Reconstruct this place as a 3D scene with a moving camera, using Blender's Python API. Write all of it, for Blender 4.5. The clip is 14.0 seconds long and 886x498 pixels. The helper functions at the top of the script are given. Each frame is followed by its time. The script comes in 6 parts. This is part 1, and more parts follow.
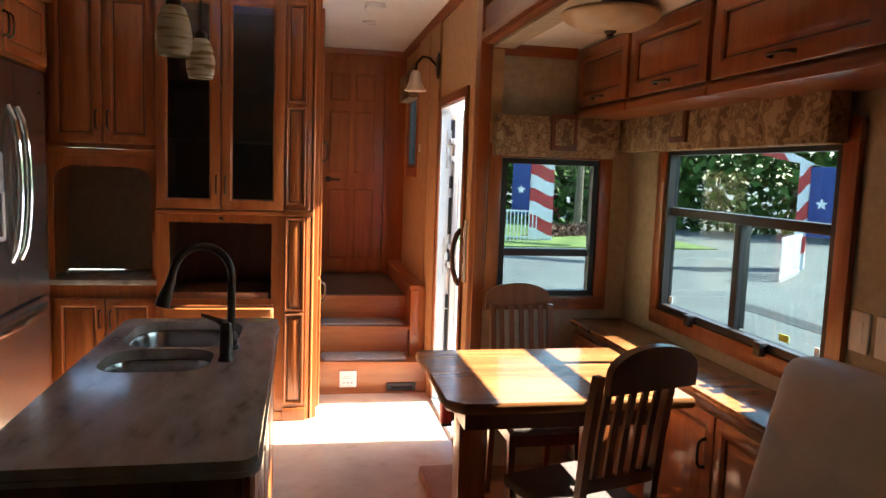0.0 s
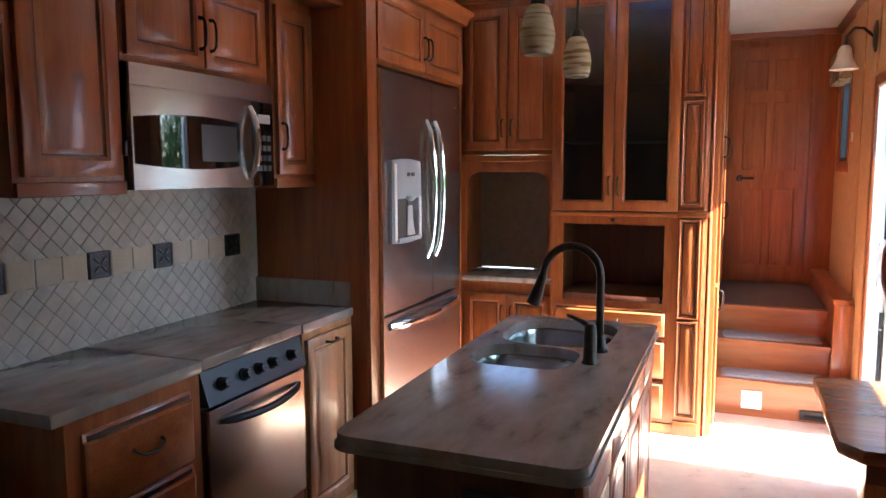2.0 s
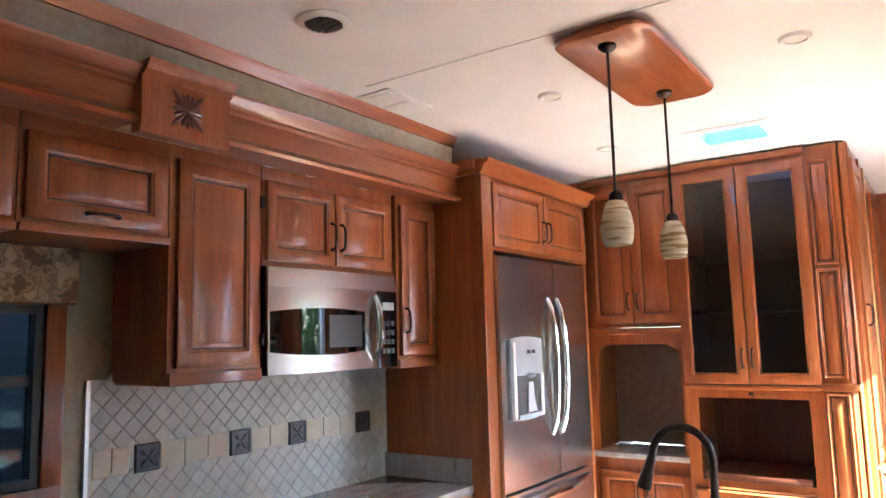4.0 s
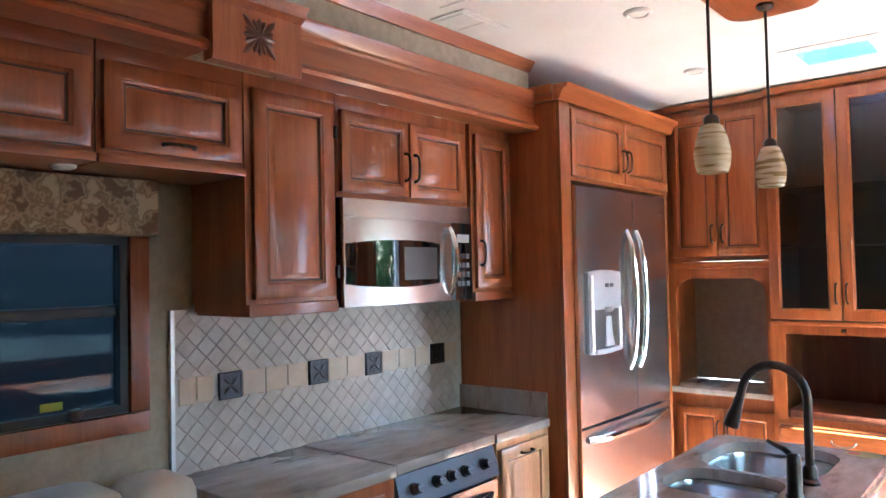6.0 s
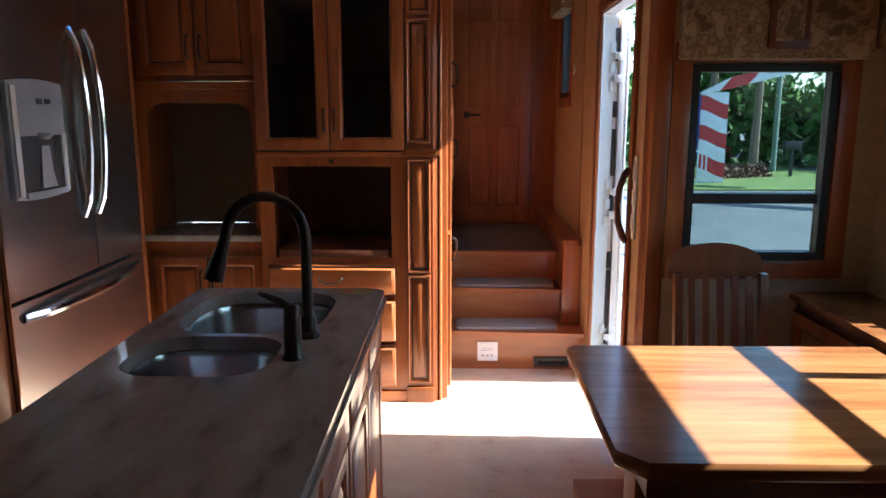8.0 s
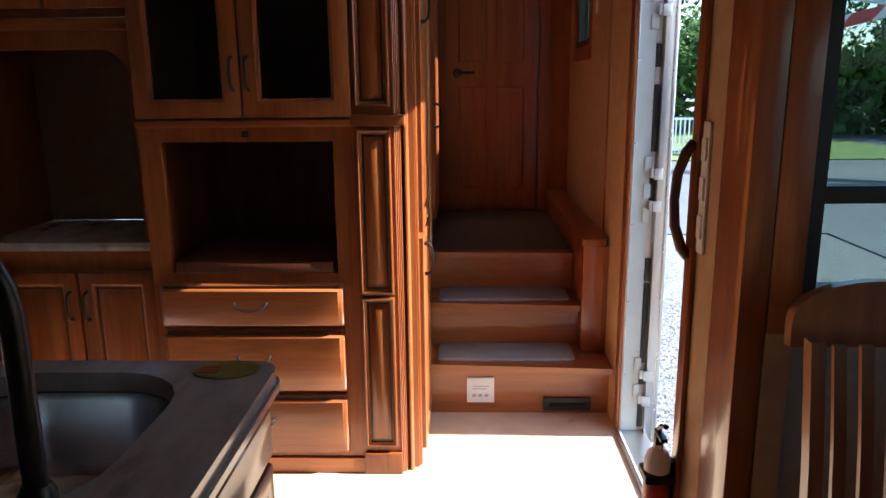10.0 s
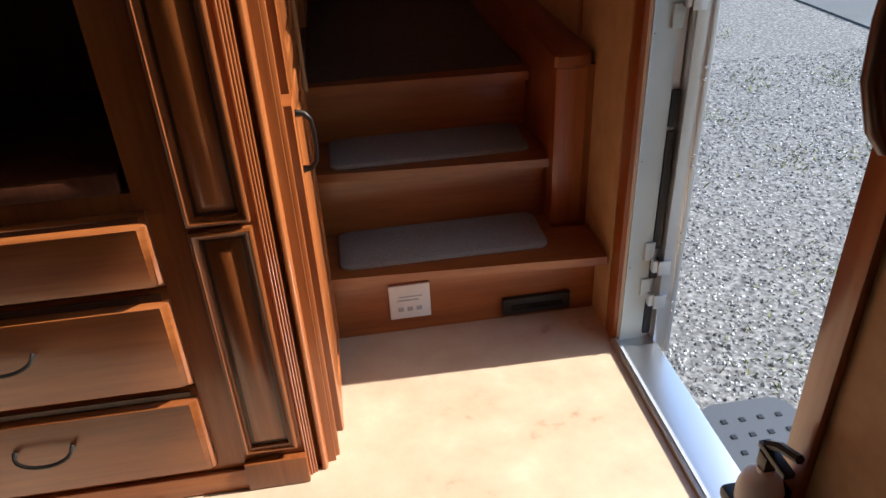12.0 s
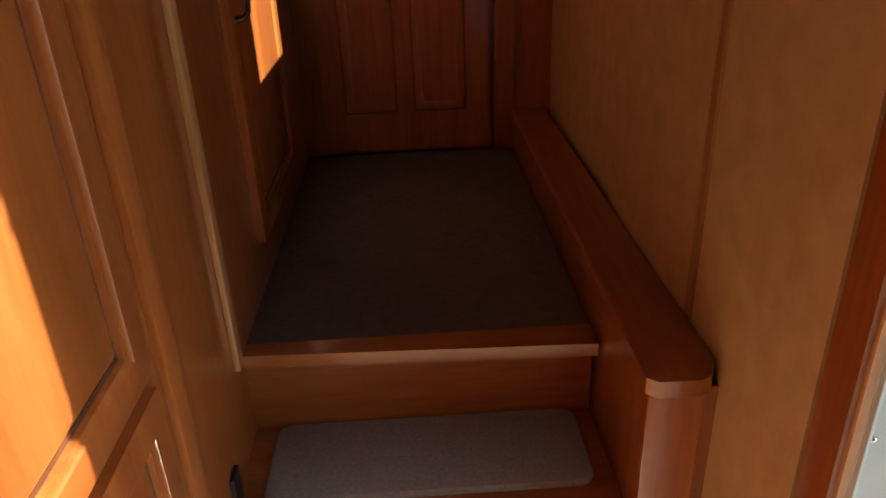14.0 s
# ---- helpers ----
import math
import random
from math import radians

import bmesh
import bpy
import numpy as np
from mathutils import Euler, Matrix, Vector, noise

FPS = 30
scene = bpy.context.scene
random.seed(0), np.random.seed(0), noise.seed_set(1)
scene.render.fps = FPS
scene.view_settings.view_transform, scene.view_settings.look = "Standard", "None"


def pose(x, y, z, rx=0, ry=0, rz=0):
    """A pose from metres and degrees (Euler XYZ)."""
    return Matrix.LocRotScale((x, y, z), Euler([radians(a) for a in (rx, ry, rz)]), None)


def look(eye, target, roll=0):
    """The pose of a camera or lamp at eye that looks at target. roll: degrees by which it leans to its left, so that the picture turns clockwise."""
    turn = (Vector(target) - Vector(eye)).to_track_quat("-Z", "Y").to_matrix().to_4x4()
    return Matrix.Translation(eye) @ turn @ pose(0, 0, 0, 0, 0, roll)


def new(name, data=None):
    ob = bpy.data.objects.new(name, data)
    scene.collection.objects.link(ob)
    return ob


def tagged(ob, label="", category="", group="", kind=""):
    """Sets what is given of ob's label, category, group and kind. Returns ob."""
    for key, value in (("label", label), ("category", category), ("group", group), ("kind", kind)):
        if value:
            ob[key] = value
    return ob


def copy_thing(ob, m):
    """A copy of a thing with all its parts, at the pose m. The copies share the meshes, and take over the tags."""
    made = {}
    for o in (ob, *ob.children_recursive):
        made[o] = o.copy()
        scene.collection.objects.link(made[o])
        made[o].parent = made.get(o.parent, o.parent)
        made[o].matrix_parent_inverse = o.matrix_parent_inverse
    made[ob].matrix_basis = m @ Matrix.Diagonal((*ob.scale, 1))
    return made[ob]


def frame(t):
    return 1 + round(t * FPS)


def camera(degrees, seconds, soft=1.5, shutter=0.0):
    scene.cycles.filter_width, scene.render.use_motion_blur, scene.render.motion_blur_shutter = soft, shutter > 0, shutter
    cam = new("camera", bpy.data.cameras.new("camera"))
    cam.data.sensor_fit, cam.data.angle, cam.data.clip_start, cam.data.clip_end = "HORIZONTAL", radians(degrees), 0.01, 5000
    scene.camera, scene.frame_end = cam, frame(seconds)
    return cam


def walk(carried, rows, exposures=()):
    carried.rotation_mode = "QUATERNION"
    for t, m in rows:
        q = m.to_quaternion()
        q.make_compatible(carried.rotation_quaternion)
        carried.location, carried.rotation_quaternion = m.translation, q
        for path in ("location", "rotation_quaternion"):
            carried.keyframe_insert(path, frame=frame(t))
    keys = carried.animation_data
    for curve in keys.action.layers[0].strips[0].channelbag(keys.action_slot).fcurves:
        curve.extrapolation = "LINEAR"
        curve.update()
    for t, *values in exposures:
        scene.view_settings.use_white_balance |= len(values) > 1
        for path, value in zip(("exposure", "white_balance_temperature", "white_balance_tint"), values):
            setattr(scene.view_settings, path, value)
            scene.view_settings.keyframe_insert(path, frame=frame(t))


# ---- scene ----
cam = camera(62.9, 14.0)
PATH = [
    (0, (0.897, 0.44, 1.527), (1.283, 2.391, 1.315), 2.0),
    (0.5, (0.947, 0.427, 1.539), (0.919, 2.415, 1.323), 0.6),
    (1, (0.954, 0.474, 1.522), (0.664, 2.44, 1.294), 0.8),
    (1.5, (0.957, 0.558, 1.519), (0.472, 2.484, 1.279), -0.4),
    (2, (1.078, 0.59, 1.5), (0.339, 2.436, 1.284), -0.2),
    (2.5, (1.239, 0.594, 1.517), (0.254, 2.323, 1.316), -0.2),
    (3, (1.313, 0.581, 1.541), (0.244, 2.271, 1.562), -0.9),
    (3.5, (1.347, 0.552, 1.569), (0.229, 2.198, 1.762), -1.2),
    (3.7, (1.359, 0.544, 1.564), (0.253, 2.192, 1.811), -1.4),
    (5.8, (1.289, 0.559, 1.571), (-0.105, 1.988, 1.687), -0.9),
    (6, (1.277, 0.589, 1.565), (-0.008, 2.12, 1.627), -1.2),
    (6.5, (1.224, 0.717, 1.557), (0.325, 2.503, 1.487), -0.4),
    (7, (1.078, 0.874, 1.519), (0.629, 2.817, 1.359), -3.1),
    (7.5, (1.037, 1.065, 1.463), (0.941, 3.032, 1.115), -1.0),
    (7.7, (1.038, 1.156, 1.451), (1.003, 3.122, 1.09), 0.0),
    (9.8, (1.172, 2.286, 1.396), (1.075, 4.232, 0.945), -0.3),
    (10, (1.162, 2.405, 1.37), (1.101, 4.353, 0.925), -0.6),
    (10.5, (1.115, 2.778, 1.4), (1.186, 4.714, 0.899), -2.1),
    (11, (1.096, 3.098, 1.354), (1.186, 4.933, 0.562), 0.4),
    (11.5, (1.133, 3.392, 1.308), (1.277, 5.151, 0.366), -0.3),
    (12, (1.113, 3.599, 1.287), (1.33, 5.292, 0.245), -2.9),
    (12.5, (1.124, 3.779, 1.29), (1.464, 5.472, 0.28), -0.5),
    (13, (1.239, 4.025, 1.295), (1.404, 5.805, 0.398), -0.1),
    (13.1, (1.233, 4.076, 1.259), (1.403, 5.881, 0.415), -0.8),
    (13.5, (1.329, 4.272, 1.33), (1.32, 6.056, 0.428), -2.3),
    (14, (1.337, 4.533, 1.363), (1.402, 6.327, 0.481), -2.3),
]
walk(cam, [(t, look(eye, target, roll)) for t, eye, target, roll in PATH],
     exposures=[(0, 3.45, 6200, 10), (1.5, 4.2, 5500, 10), (2.5, 4.45, 5200, 9), (3.2, 5.0, 5200, 8), (6.2, 5.5, 4950, 6), (6.5, 5.4, 4950, 6), (7.3, 3.75, 5100, 9), (9.8, 2.1, 5500, 10), (11.0, 1.8, 5500, 8), (12.0, 0.95, 5800, 9), (12.5, 0.95, 5900, 9), (13.0, 1.35, 6200, 8), (13.5, 1.45, 6500, 8), (14, 2.1, 6600, 4)])

# ---- world, sun, lamps ----
SUN = Vector((-1.0, 0.02, -0.75)).normalized()
world = bpy.data.worlds.new("world")
scene.world = world
world.use_nodes = True
wn = world.node_tree
sky = wn.nodes.new("ShaderNodeTexSky")
sky.sky_type, sky.sun_disc = "NISHITA", False
sky.sun_elevation, sky.sun_rotation = radians(36.9), radians(90)
wn.links.new(sky.outputs[0], wn.nodes["Background"].inputs[0])
wn.nodes["Background"].inputs[1].default_value = 0.15
sun = new("sun", bpy.data.lights.new("sun", "SUN"))
sun.data.energy, sun.data.angle, sun.data.color = 5.0, radians(0.5), (1.0, 0.95, 0.87)
sun.matrix_world = look((8, 3, 8), Vector((8, 3, 8)) + SUN)


# ---- materials ----
def mat(name, rough=0.5, metal=0.0, color=(0.5, 0.5, 0.5)):
    m = bpy.data.materials.new(name)
    m.use_nodes = True
    b = m.node_tree.nodes["Principled BSDF"]
    b.inputs["Roughness"].default_value, b.inputs["Metallic"].default_value = rough, metal
    b.inputs["Base Color"].default_value = (*color, 1)
    return m, m.node_tree.nodes, m.node_tree.links, b


def noise_of(n, l, scale, stretch=(1, 1, 1), detail=4.0, rough=0.55, turn=(0, 0, 0), shift=True):
    tc, mp, tx = n.new("ShaderNodeTexCoord"), n.new("ShaderNodeMapping"), n.new("ShaderNodeTexNoise")
    mp.inputs["Scale"].default_value = stretch
    mp.inputs["Rotation"].default_value = turn
    l.new(tc.outputs["Object"], mp.inputs["Vector"])
    if shift:
        oi, mul = n.new("ShaderNodeObjectInfo"), n.new("ShaderNodeMath")
        mul.operation = "MULTIPLY"
        mul.inputs[1].default_value = 7.0
        l.new(oi.outputs["Random"], mul.inputs[0])
        l.new(mul.outputs[0], mp.inputs["Location"])
    tx.inputs["Scale"].default_value, tx.inputs["Detail"].default_value, tx.inputs["Roughness"].default_value = scale, detail, rough
    l.new(mp.outputs[0], tx.inputs["Vector"])
    return tx


def ramp(n, l, src, stops):
    r = n.new("ShaderNodeValToRGB")
    e = r.color_ramp.elements
    while len(e) < len(stops):
        e.new(0.5)
    for k, (p, c) in zip(e, stops):
        k.position, k.color = p, (*c, 1)
    l.new(src, r.inputs[0])
    return r


def bump(n, l, b, src, strength, dist=0.002):
    k = n.new("ShaderNodeBump")
    k.inputs["Strength"].default_value, k.inputs["Distance"].default_value = strength, dist
    l.new(src, k.inputs["Height"])
    l.new(k.outputs[0], b.inputs["Normal"])


def wood(name, lo, mid, hi, rough=0.33, along="z"):
    m, n, l, b = mat(name, rough)
    st = {"z": (7, 7, 0.5), "x": (0.5, 7, 7), "y": (7, 0.5, 7)}[along]
    a = noise_of(n, l, 2.2, st, 6, 0.6)
    f = noise_of(n, l, 14, st, 3, 0.6)
    r = ramp(n, l, a.outputs["Fac"], [(0.3, lo), (0.5, mid), (0.72, hi)])
    g = ramp(n, l, f.outputs["Fac"], [(0.35, (0.80, 0.76, 0.72)), (0.6, (1, 1, 1))])
    mx = n.new("ShaderNodeMix")
    mx.data_type, mx.blend_type = "RGBA", "MULTIPLY"
    mx.inputs[0].default_value = 0.8
    l.new(r.outputs[0], mx.inputs[6]), l.new(g.outputs[0], mx.inputs[7])
    oi = n.new("ShaderNodeObjectInfo")
    tone = ramp(n, l, oi.outputs["Random"], [(0, (0.86, 0.84, 0.82)), (1, (1.1, 1.1, 1.1))])
    m2 = n.new("ShaderNodeMix")
    m2.data_type, m2.blend_type = "RGBA", "MULTIPLY"
    m2.inputs[0].default_value = 1.0
    l.new(mx.outputs[2], m2.inputs[6]), l.new(tone.outputs[0], m2.inputs[7])
    l.new(m2.outputs[2], b.inputs["Base Color"])
    bump(n, l, b, f.outputs["Fac"], 0.06, 0.001)
    b.inputs["Coat Weight"].default_value, b.inputs["Coat Roughness"].default_value = 0.42, 0.12
    return m


def mottled(name, stops, scale=6.0, rough=0.6, bump_scale=120.0, bump_amt=0.15, stretch=(1, 1, 1), metal=0.0, detail=6.0, turn=(0, 0, 0), shift=False):
    m, n, l, b = mat(name, rough, metal)
    a = noise_of(n, l, scale, stretch, detail, 0.6, turn, shift)
    r = ramp(n, l, a.outputs["Fac"], stops)
    l.new(r.outputs[0], b.inputs["Base Color"])
    if bump_amt:
        k = noise_of(n, l, bump_scale, (1, 1, 1), 3, 0.6, (0, 0, 0), False)
        bump(n, l, b, k.outputs["Fac"], bump_amt, 0.002)
    return m


CHERRY = ((0.24, 0.062, 0.013), (0.32, 0.092, 0.020), (0.40, 0.128, 0.030))
WOOD = wood("cherry_upright", *CHERRY)
WOOD_Y = wood("cherry_along_y", *CHERRY, along="y")
WOOD_X = wood("cherry_along_x", *CHERRY, along="x")
PALE = ((0.34, 0.16, 0.06), (0.46, 0.24, 0.095), (0.56, 0.32, 0.14))
WOOD_PALE = wood("honey_wood", *PALE)
WOOD_TABLE = wood("table_wood", (0.17, 0.06, 0.018), (0.27, 0.11, 0.034), (0.38, 0.175, 0.06), 0.26, "x")
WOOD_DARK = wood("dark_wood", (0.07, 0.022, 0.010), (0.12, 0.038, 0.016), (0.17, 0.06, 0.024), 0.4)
GLAZE = wood("glaze_wood", (0.05, 0.017, 0.008), (0.08, 0.028, 0.012), (0.12, 0.045, 0.018), 0.45)
WOOD_CHAIR = wood("chair_wood", (0.11, 0.034, 0.012), (0.16, 0.052, 0.017), (0.21, 0.072, 0.024), 0.3)
COUNTER = mottled("solid_surface", [(0.30, (0.15, 0.11, 0.092)), (0.42, (0.29, 0.245, 0.212)), (0.6, (0.36, 0.318, 0.283)), (0.8, (0.46, 0.415, 0.375))], 4.5, 0.14, 300, 0.01, (3.0, 1.0, 1.0), detail=8, turn=(0, 0, 0.5))
WALLPAPER = mottled("wallpaper", [(0.3, (0.36, 0.31, 0.22)), (0.7, (0.47, 0.42, 0.31))], 30, 0.75, 180, 0.2)
PANELWALL = mottled("tan_wall_panel", [(0.3, (0.42, 0.25, 0.11)), (0.7, (0.52, 0.33, 0.16))], 18, 0.6, 140, 0.15)
CEILING = mottled("ceiling_white", [(0.3, (0.74, 0.72, 0.68)), (0.7, (0.82, 0.80, 0.77))], 2, 0.8, 160, 0.15)
VINYL = mottled("floor_vinyl", [(0.27, (0.36, 0.18, 0.10)), (0.38, (0.54, 0.38, 0.24)), (0.6, (0.60, 0.45, 0.29)), (0.8, (0.68, 0.54, 0.37))], 8, 0.32, 90, 0.08, detail=9)
VINYL2 = mottled("floor_vinyl_russet", [(0.25, (0.20, 0.08, 0.04)), (0.5, (0.33, 0.16, 0.085)), (0.8, (0.42, 0.23, 0.13))], 6, 0.4, 90, 0.1, detail=9)
CARPET = mottled("carpet", [(0.3, (0.07, 0.045, 0.032)), (0.7, (0.12, 0.082, 0.058))], 60, 0.95, 420, 0.9)
MAT = mottled("tread_mat", [(0.3, (0.23, 0.20, 0.165)), (0.7, (0.33, 0.29, 0.245))], 130, 0.95, 500, 0.9)
STEEL = mottled("stainless", [(0.3, (0.48, 0.46, 0.45)), (0.7, (0.60, 0.58, 0.57))], 8, 0.26, 60, 0.02, (1, 1, 40), metal=1.0)
STEEL_SINK = mottled("sink_steel", [(0.3, (0.50, 0.49, 0.48)), (0.7, (0.62, 0.61, 0.60))], 20, 0.2, 60, 0.01, metal=1.0)
CHROME = mat("chrome", 0.12, 1.0, (0.75, 0.75, 0.76))[0]
BRONZE = mottled("oiled_bronze", [(0.3, (0.035, 0.028, 0.024)), (0.7, (0.07, 0.055, 0.045))], 30, 0.35, 200, 0.03, metal=0.8)
BLACK = mat("black_plastic", 0.42, 0, (0.012, 0.012, 0.013))[0]
BLACKGLASS = mat("black_glass", 0.04, 0, (0.008, 0.008, 0.009))[0]
GREY = mat("grey_plastic", 0.35, 0, (0.42, 0.43, 0.45))[0]
WHITE = mottled("white_plastic", [(0.3, (0.72, 0.71, 0.68)), (0.7, (0.80, 0.79, 0.76))], 20, 0.4, 200, 0.02)
WHITEMETAL = mottled("white_metal", [(0.3, (0.66, 0.68, 0.68)), (0.7, (0.78, 0.79, 0.79))], 6, 0.35, 200, 0.03)
ALU = mat("aluminium", 0.35, 1.0, (0.72, 0.73, 0.74))[0]
TILE = mottled("backsplash_tile", [(0.3, (0.40, 0.37, 0.33)), (0.7, (0.56, 0.53, 0.48))], 9, 0.4, 120, 0.12, shift=True)
TILE_TAN = mottled("tan_tile", [(0.3, (0.50, 0.41, 0.31)), (0.7, (0.62, 0.53, 0.42))], 9, 0.5, 120, 0.12, shift=True)
GROUT = mottled("grout", [(0.3, (0.52, 0.50, 0.46)), (0.7, (0.60, 0.58, 0.54))], 40, 0.8, 200, 0.1)
PEWTER = mottled("pewter", [(0.3, (0.03, 0.03, 0.035)), (0.7, (0.09, 0.09, 0.10))], 60, 0.4, 200, 0.1, metal=0.7)
LEATHER = mottled("cream_leather", [(0.3, (0.52, 0.45, 0.35)), (0.7, (0.62, 0.55, 0.44))], 7, 0.5, 220, 0.25)
RUSHSEAT = mottled("seat_fabric", [(0.3, (0.06, 0.04, 0.03)), (0.7, (0.12, 0.085, 0.06))], 90, 0.9, 300, 0.4)
VALANCE = mottled("scroll_fabric", [(0.40, (0.15, 0.10, 0.055)), (0.47, (0.36, 0.27, 0.16)), (0.53, (0.20, 0.14, 0.075)), (0.60, (0.42, 0.33, 0.20))], 16, 0.85, 400, 0.3, detail=2)
HUTCHBACK = mottled("hutch_back", [(0.3, (0.24, 0.18, 0.13)), (0.7, (0.32, 0.25, 0.18))], 20, 0.7, 160, 0.15)
SHADEGLASS = mottled("art_glass", [(0.38, (0.30, 0.24, 0.11)), (0.44, (0.56, 0.50, 0.33)), (0.6, (0.68, 0.64, 0.50))], 10, 0.15, 60, 0.05, (0.6, 0.6, 7), detail=2)
FROST = mottled("frosted_glass", [(0.3, (0.70, 0.60, 0.46)), (0.7, (0.80, 0.72, 0.58))], 12, 0.4, 60, 0.03)


def glass_mat(name, color, rough=0.01, face=0.016):
    m, n, l, b = mat(name, rough)
    g, t, x = n.new("ShaderNodeBsdfGlossy"), n.new("ShaderNodeBsdfTransparent"), n.new("ShaderNodeMixShader")
    g.inputs["Roughness"].default_value = rough
    t.inputs["Color"].default_value = (*color, 1)
    lw, pw, ma = n.new("ShaderNodeLayerWeight"), n.new("ShaderNodeMath"), n.new("ShaderNodeMath")
    pw.operation, ma.operation = "POWER", "MULTIPLY_ADD"
    pw.inputs[1].default_value, ma.inputs[1].default_value, ma.inputs[2].default_value = 4.0, 0.6, face
    l.new(lw.outputs["Facing"], pw.inputs[0]), l.new(pw.outputs[0], ma.inputs[0])
    l.new(ma.outputs[0], x.inputs[0]), l.new(t.outputs[0], x.inputs[1]), l.new(g.outputs[0], x.inputs[2])
    l.new(x.outputs[0], n["Material Output"].inputs["Surface"])
    return m


GLASS = glass_mat("window_glass", (0.47, 0.53, 0.51))
SMOKED = glass_mat("smoked_glass", (0.66, 0.62, 0.60), 0.22, 0.07)
LAMP = mat("lamp_white", 0.4, 0, (0.8, 0.78, 0.72))[0]


# ---- mesh helpers ----
def box(bm, x0, x1, y0, y1, z0, z1, bevel=0.0):
    v = [bm.verts.new(p) for p in ((x0, y0, z0), (x1, y0, z0), (x1, y1, z0), (x0, y1, z0), (x0, y0, z1), (x1, y0, z1), (x1, y1, z1), (x0, y1, z1))]
    f = [bm.faces.new([v[i] for i in q]) for q in ((3, 2, 1, 0), (4, 5, 6, 7), (0, 1, 5, 4), (1, 2, 6, 5), (2, 3, 7, 6), (3, 0, 4, 7))]
    if bevel:
        e = {k for q in f for k in q.edges}
        bmesh.ops.bevel(bm, geom=list(e), offset=bevel, segments=2, affect="EDGES", profile=0.6)
    return bm


def boxes(*rows, bevel=0.0):
    bm = bmesh.new()
    for r in rows:
        b2 = bmesh.new()
        box(b2, *r, bevel=bevel)
        me = bpy.data.meshes.new("t")
        b2.to_mesh(me), b2.free()
        bm.from_mesh(me)
        bpy.data.meshes.remove(me)
    return bm


def ring_loft(bm, rings, closed=True, caps=True):
    loops = [[bm.verts.new(p) for p in r] for r in rings]
    for a, b in zip(loops, loops[1:]):
        k = len(a)
        for i in range(k if closed else k - 1):
            bm.faces.new((a[i], a[(i + 1) % k], b[(i + 1) % k], b[i]))
    if caps:
        bm.faces.new(loops[0][::-1]), bm.faces.new(loops[-1])
    return bm


def lathe(bm, profile, seg=20, centre=(0, 0, 0), caps=True):
    cx, cy, cz = centre
    rings = [[(cx + r * math.cos(2 * math.pi * i / seg), cy + r * math.sin(2 * math.pi * i / seg), cz + z) for i in range(seg)] for r, z in profile]
    return ring_loft(bm, rings, True, caps)


def tube(bm, pts, r, seg=10):
    pts = [Vector(p) for p in pts]
    rings, side = [], None
    for i, p in enumerate(pts):
        d = (pts[min(i + 1, len(pts) - 1)] - pts[max(i - 1, 0)]).normalized()
        if side is None:
            side = d.cross(Vector((0.13, 0.31, 0.94))).normalized()
        side = (side - d * side.dot(d)).normalized()
        up = d.cross(side)
        rr = r[i] if isinstance(r, (list, tuple)) else r
        rings.append([p + rr * (math.cos(2 * math.pi * k / seg) * side + math.sin(2 * math.pi * k / seg) * up) for k in range(seg)])
    return ring_loft(bm, rings)


def extrude_poly(bm, pts, axis, a, b):
    """A polygon in the plane across the axis, made solid from a to b."""
    def at(p, w):
        return {"x": (w, p[0], p[1]), "y": (p[0], w, p[1]), "z": (p[0], p[1], w)}[axis]
    return ring_loft(bm, [[at(p, a) for p in pts], [at(p, b) for p in pts]])


def smooth(ob, angle=40):
    for p in ob.data.polygons:
        p.use_smooth = True
    ob.data.set_sharp_from_angle(angle=radians(angle))
    return ob


def mesh(name, bm, material):
    bmesh.ops.recalc_face_normals(bm, faces=bm.faces)
    me = bpy.data.meshes.new(name)
    bm.to_mesh(me), bm.free()
    me.materials.append(material)
    ob = new(name, me)
    return smooth(ob)


def part(name, bm, material, parent, label="", m=None):
    ob = mesh(name, bm, material)
    ob.parent = parent
    if m is not None:
        ob.matrix_basis = m
    return tagged(ob, label)


def thing(name, m, label, category, group=""):
    ob = new(name)
    ob.empty_display_size = 0.1
    ob.matrix_basis = m
    return tagged(ob, label, category, group)


def structure(name, bm, material, label="", category=""):
    return tagged(mesh(name, bm, material), label, category, kind="structure")


def bar_handle(parent, x, z, length, upright=True, r=0.005, out=0.028, material=BRONZE, name="handle", label="dark bronze pull handle"):
    bm, h = bmesh.new(), length / 2
    pts = [(-h, 0), (-h * 0.96, -out * 0.55), (-h * 0.75, -out * 0.9), (-h * 0.3, -out), (h * 0.3, -out), (h * 0.75, -out * 0.9), (h * 0.96, -out * 0.55), (h, 0)]
    tube(bm, [(0, y, u) if upright else (u, y, 0) for u, y in pts], [r * k for k in (1.5, 1.1, 1, 1, 1, 1, 1.1, 1.5)], 8)
    return part(name, bm, material, parent, label, pose(x, 0, z))


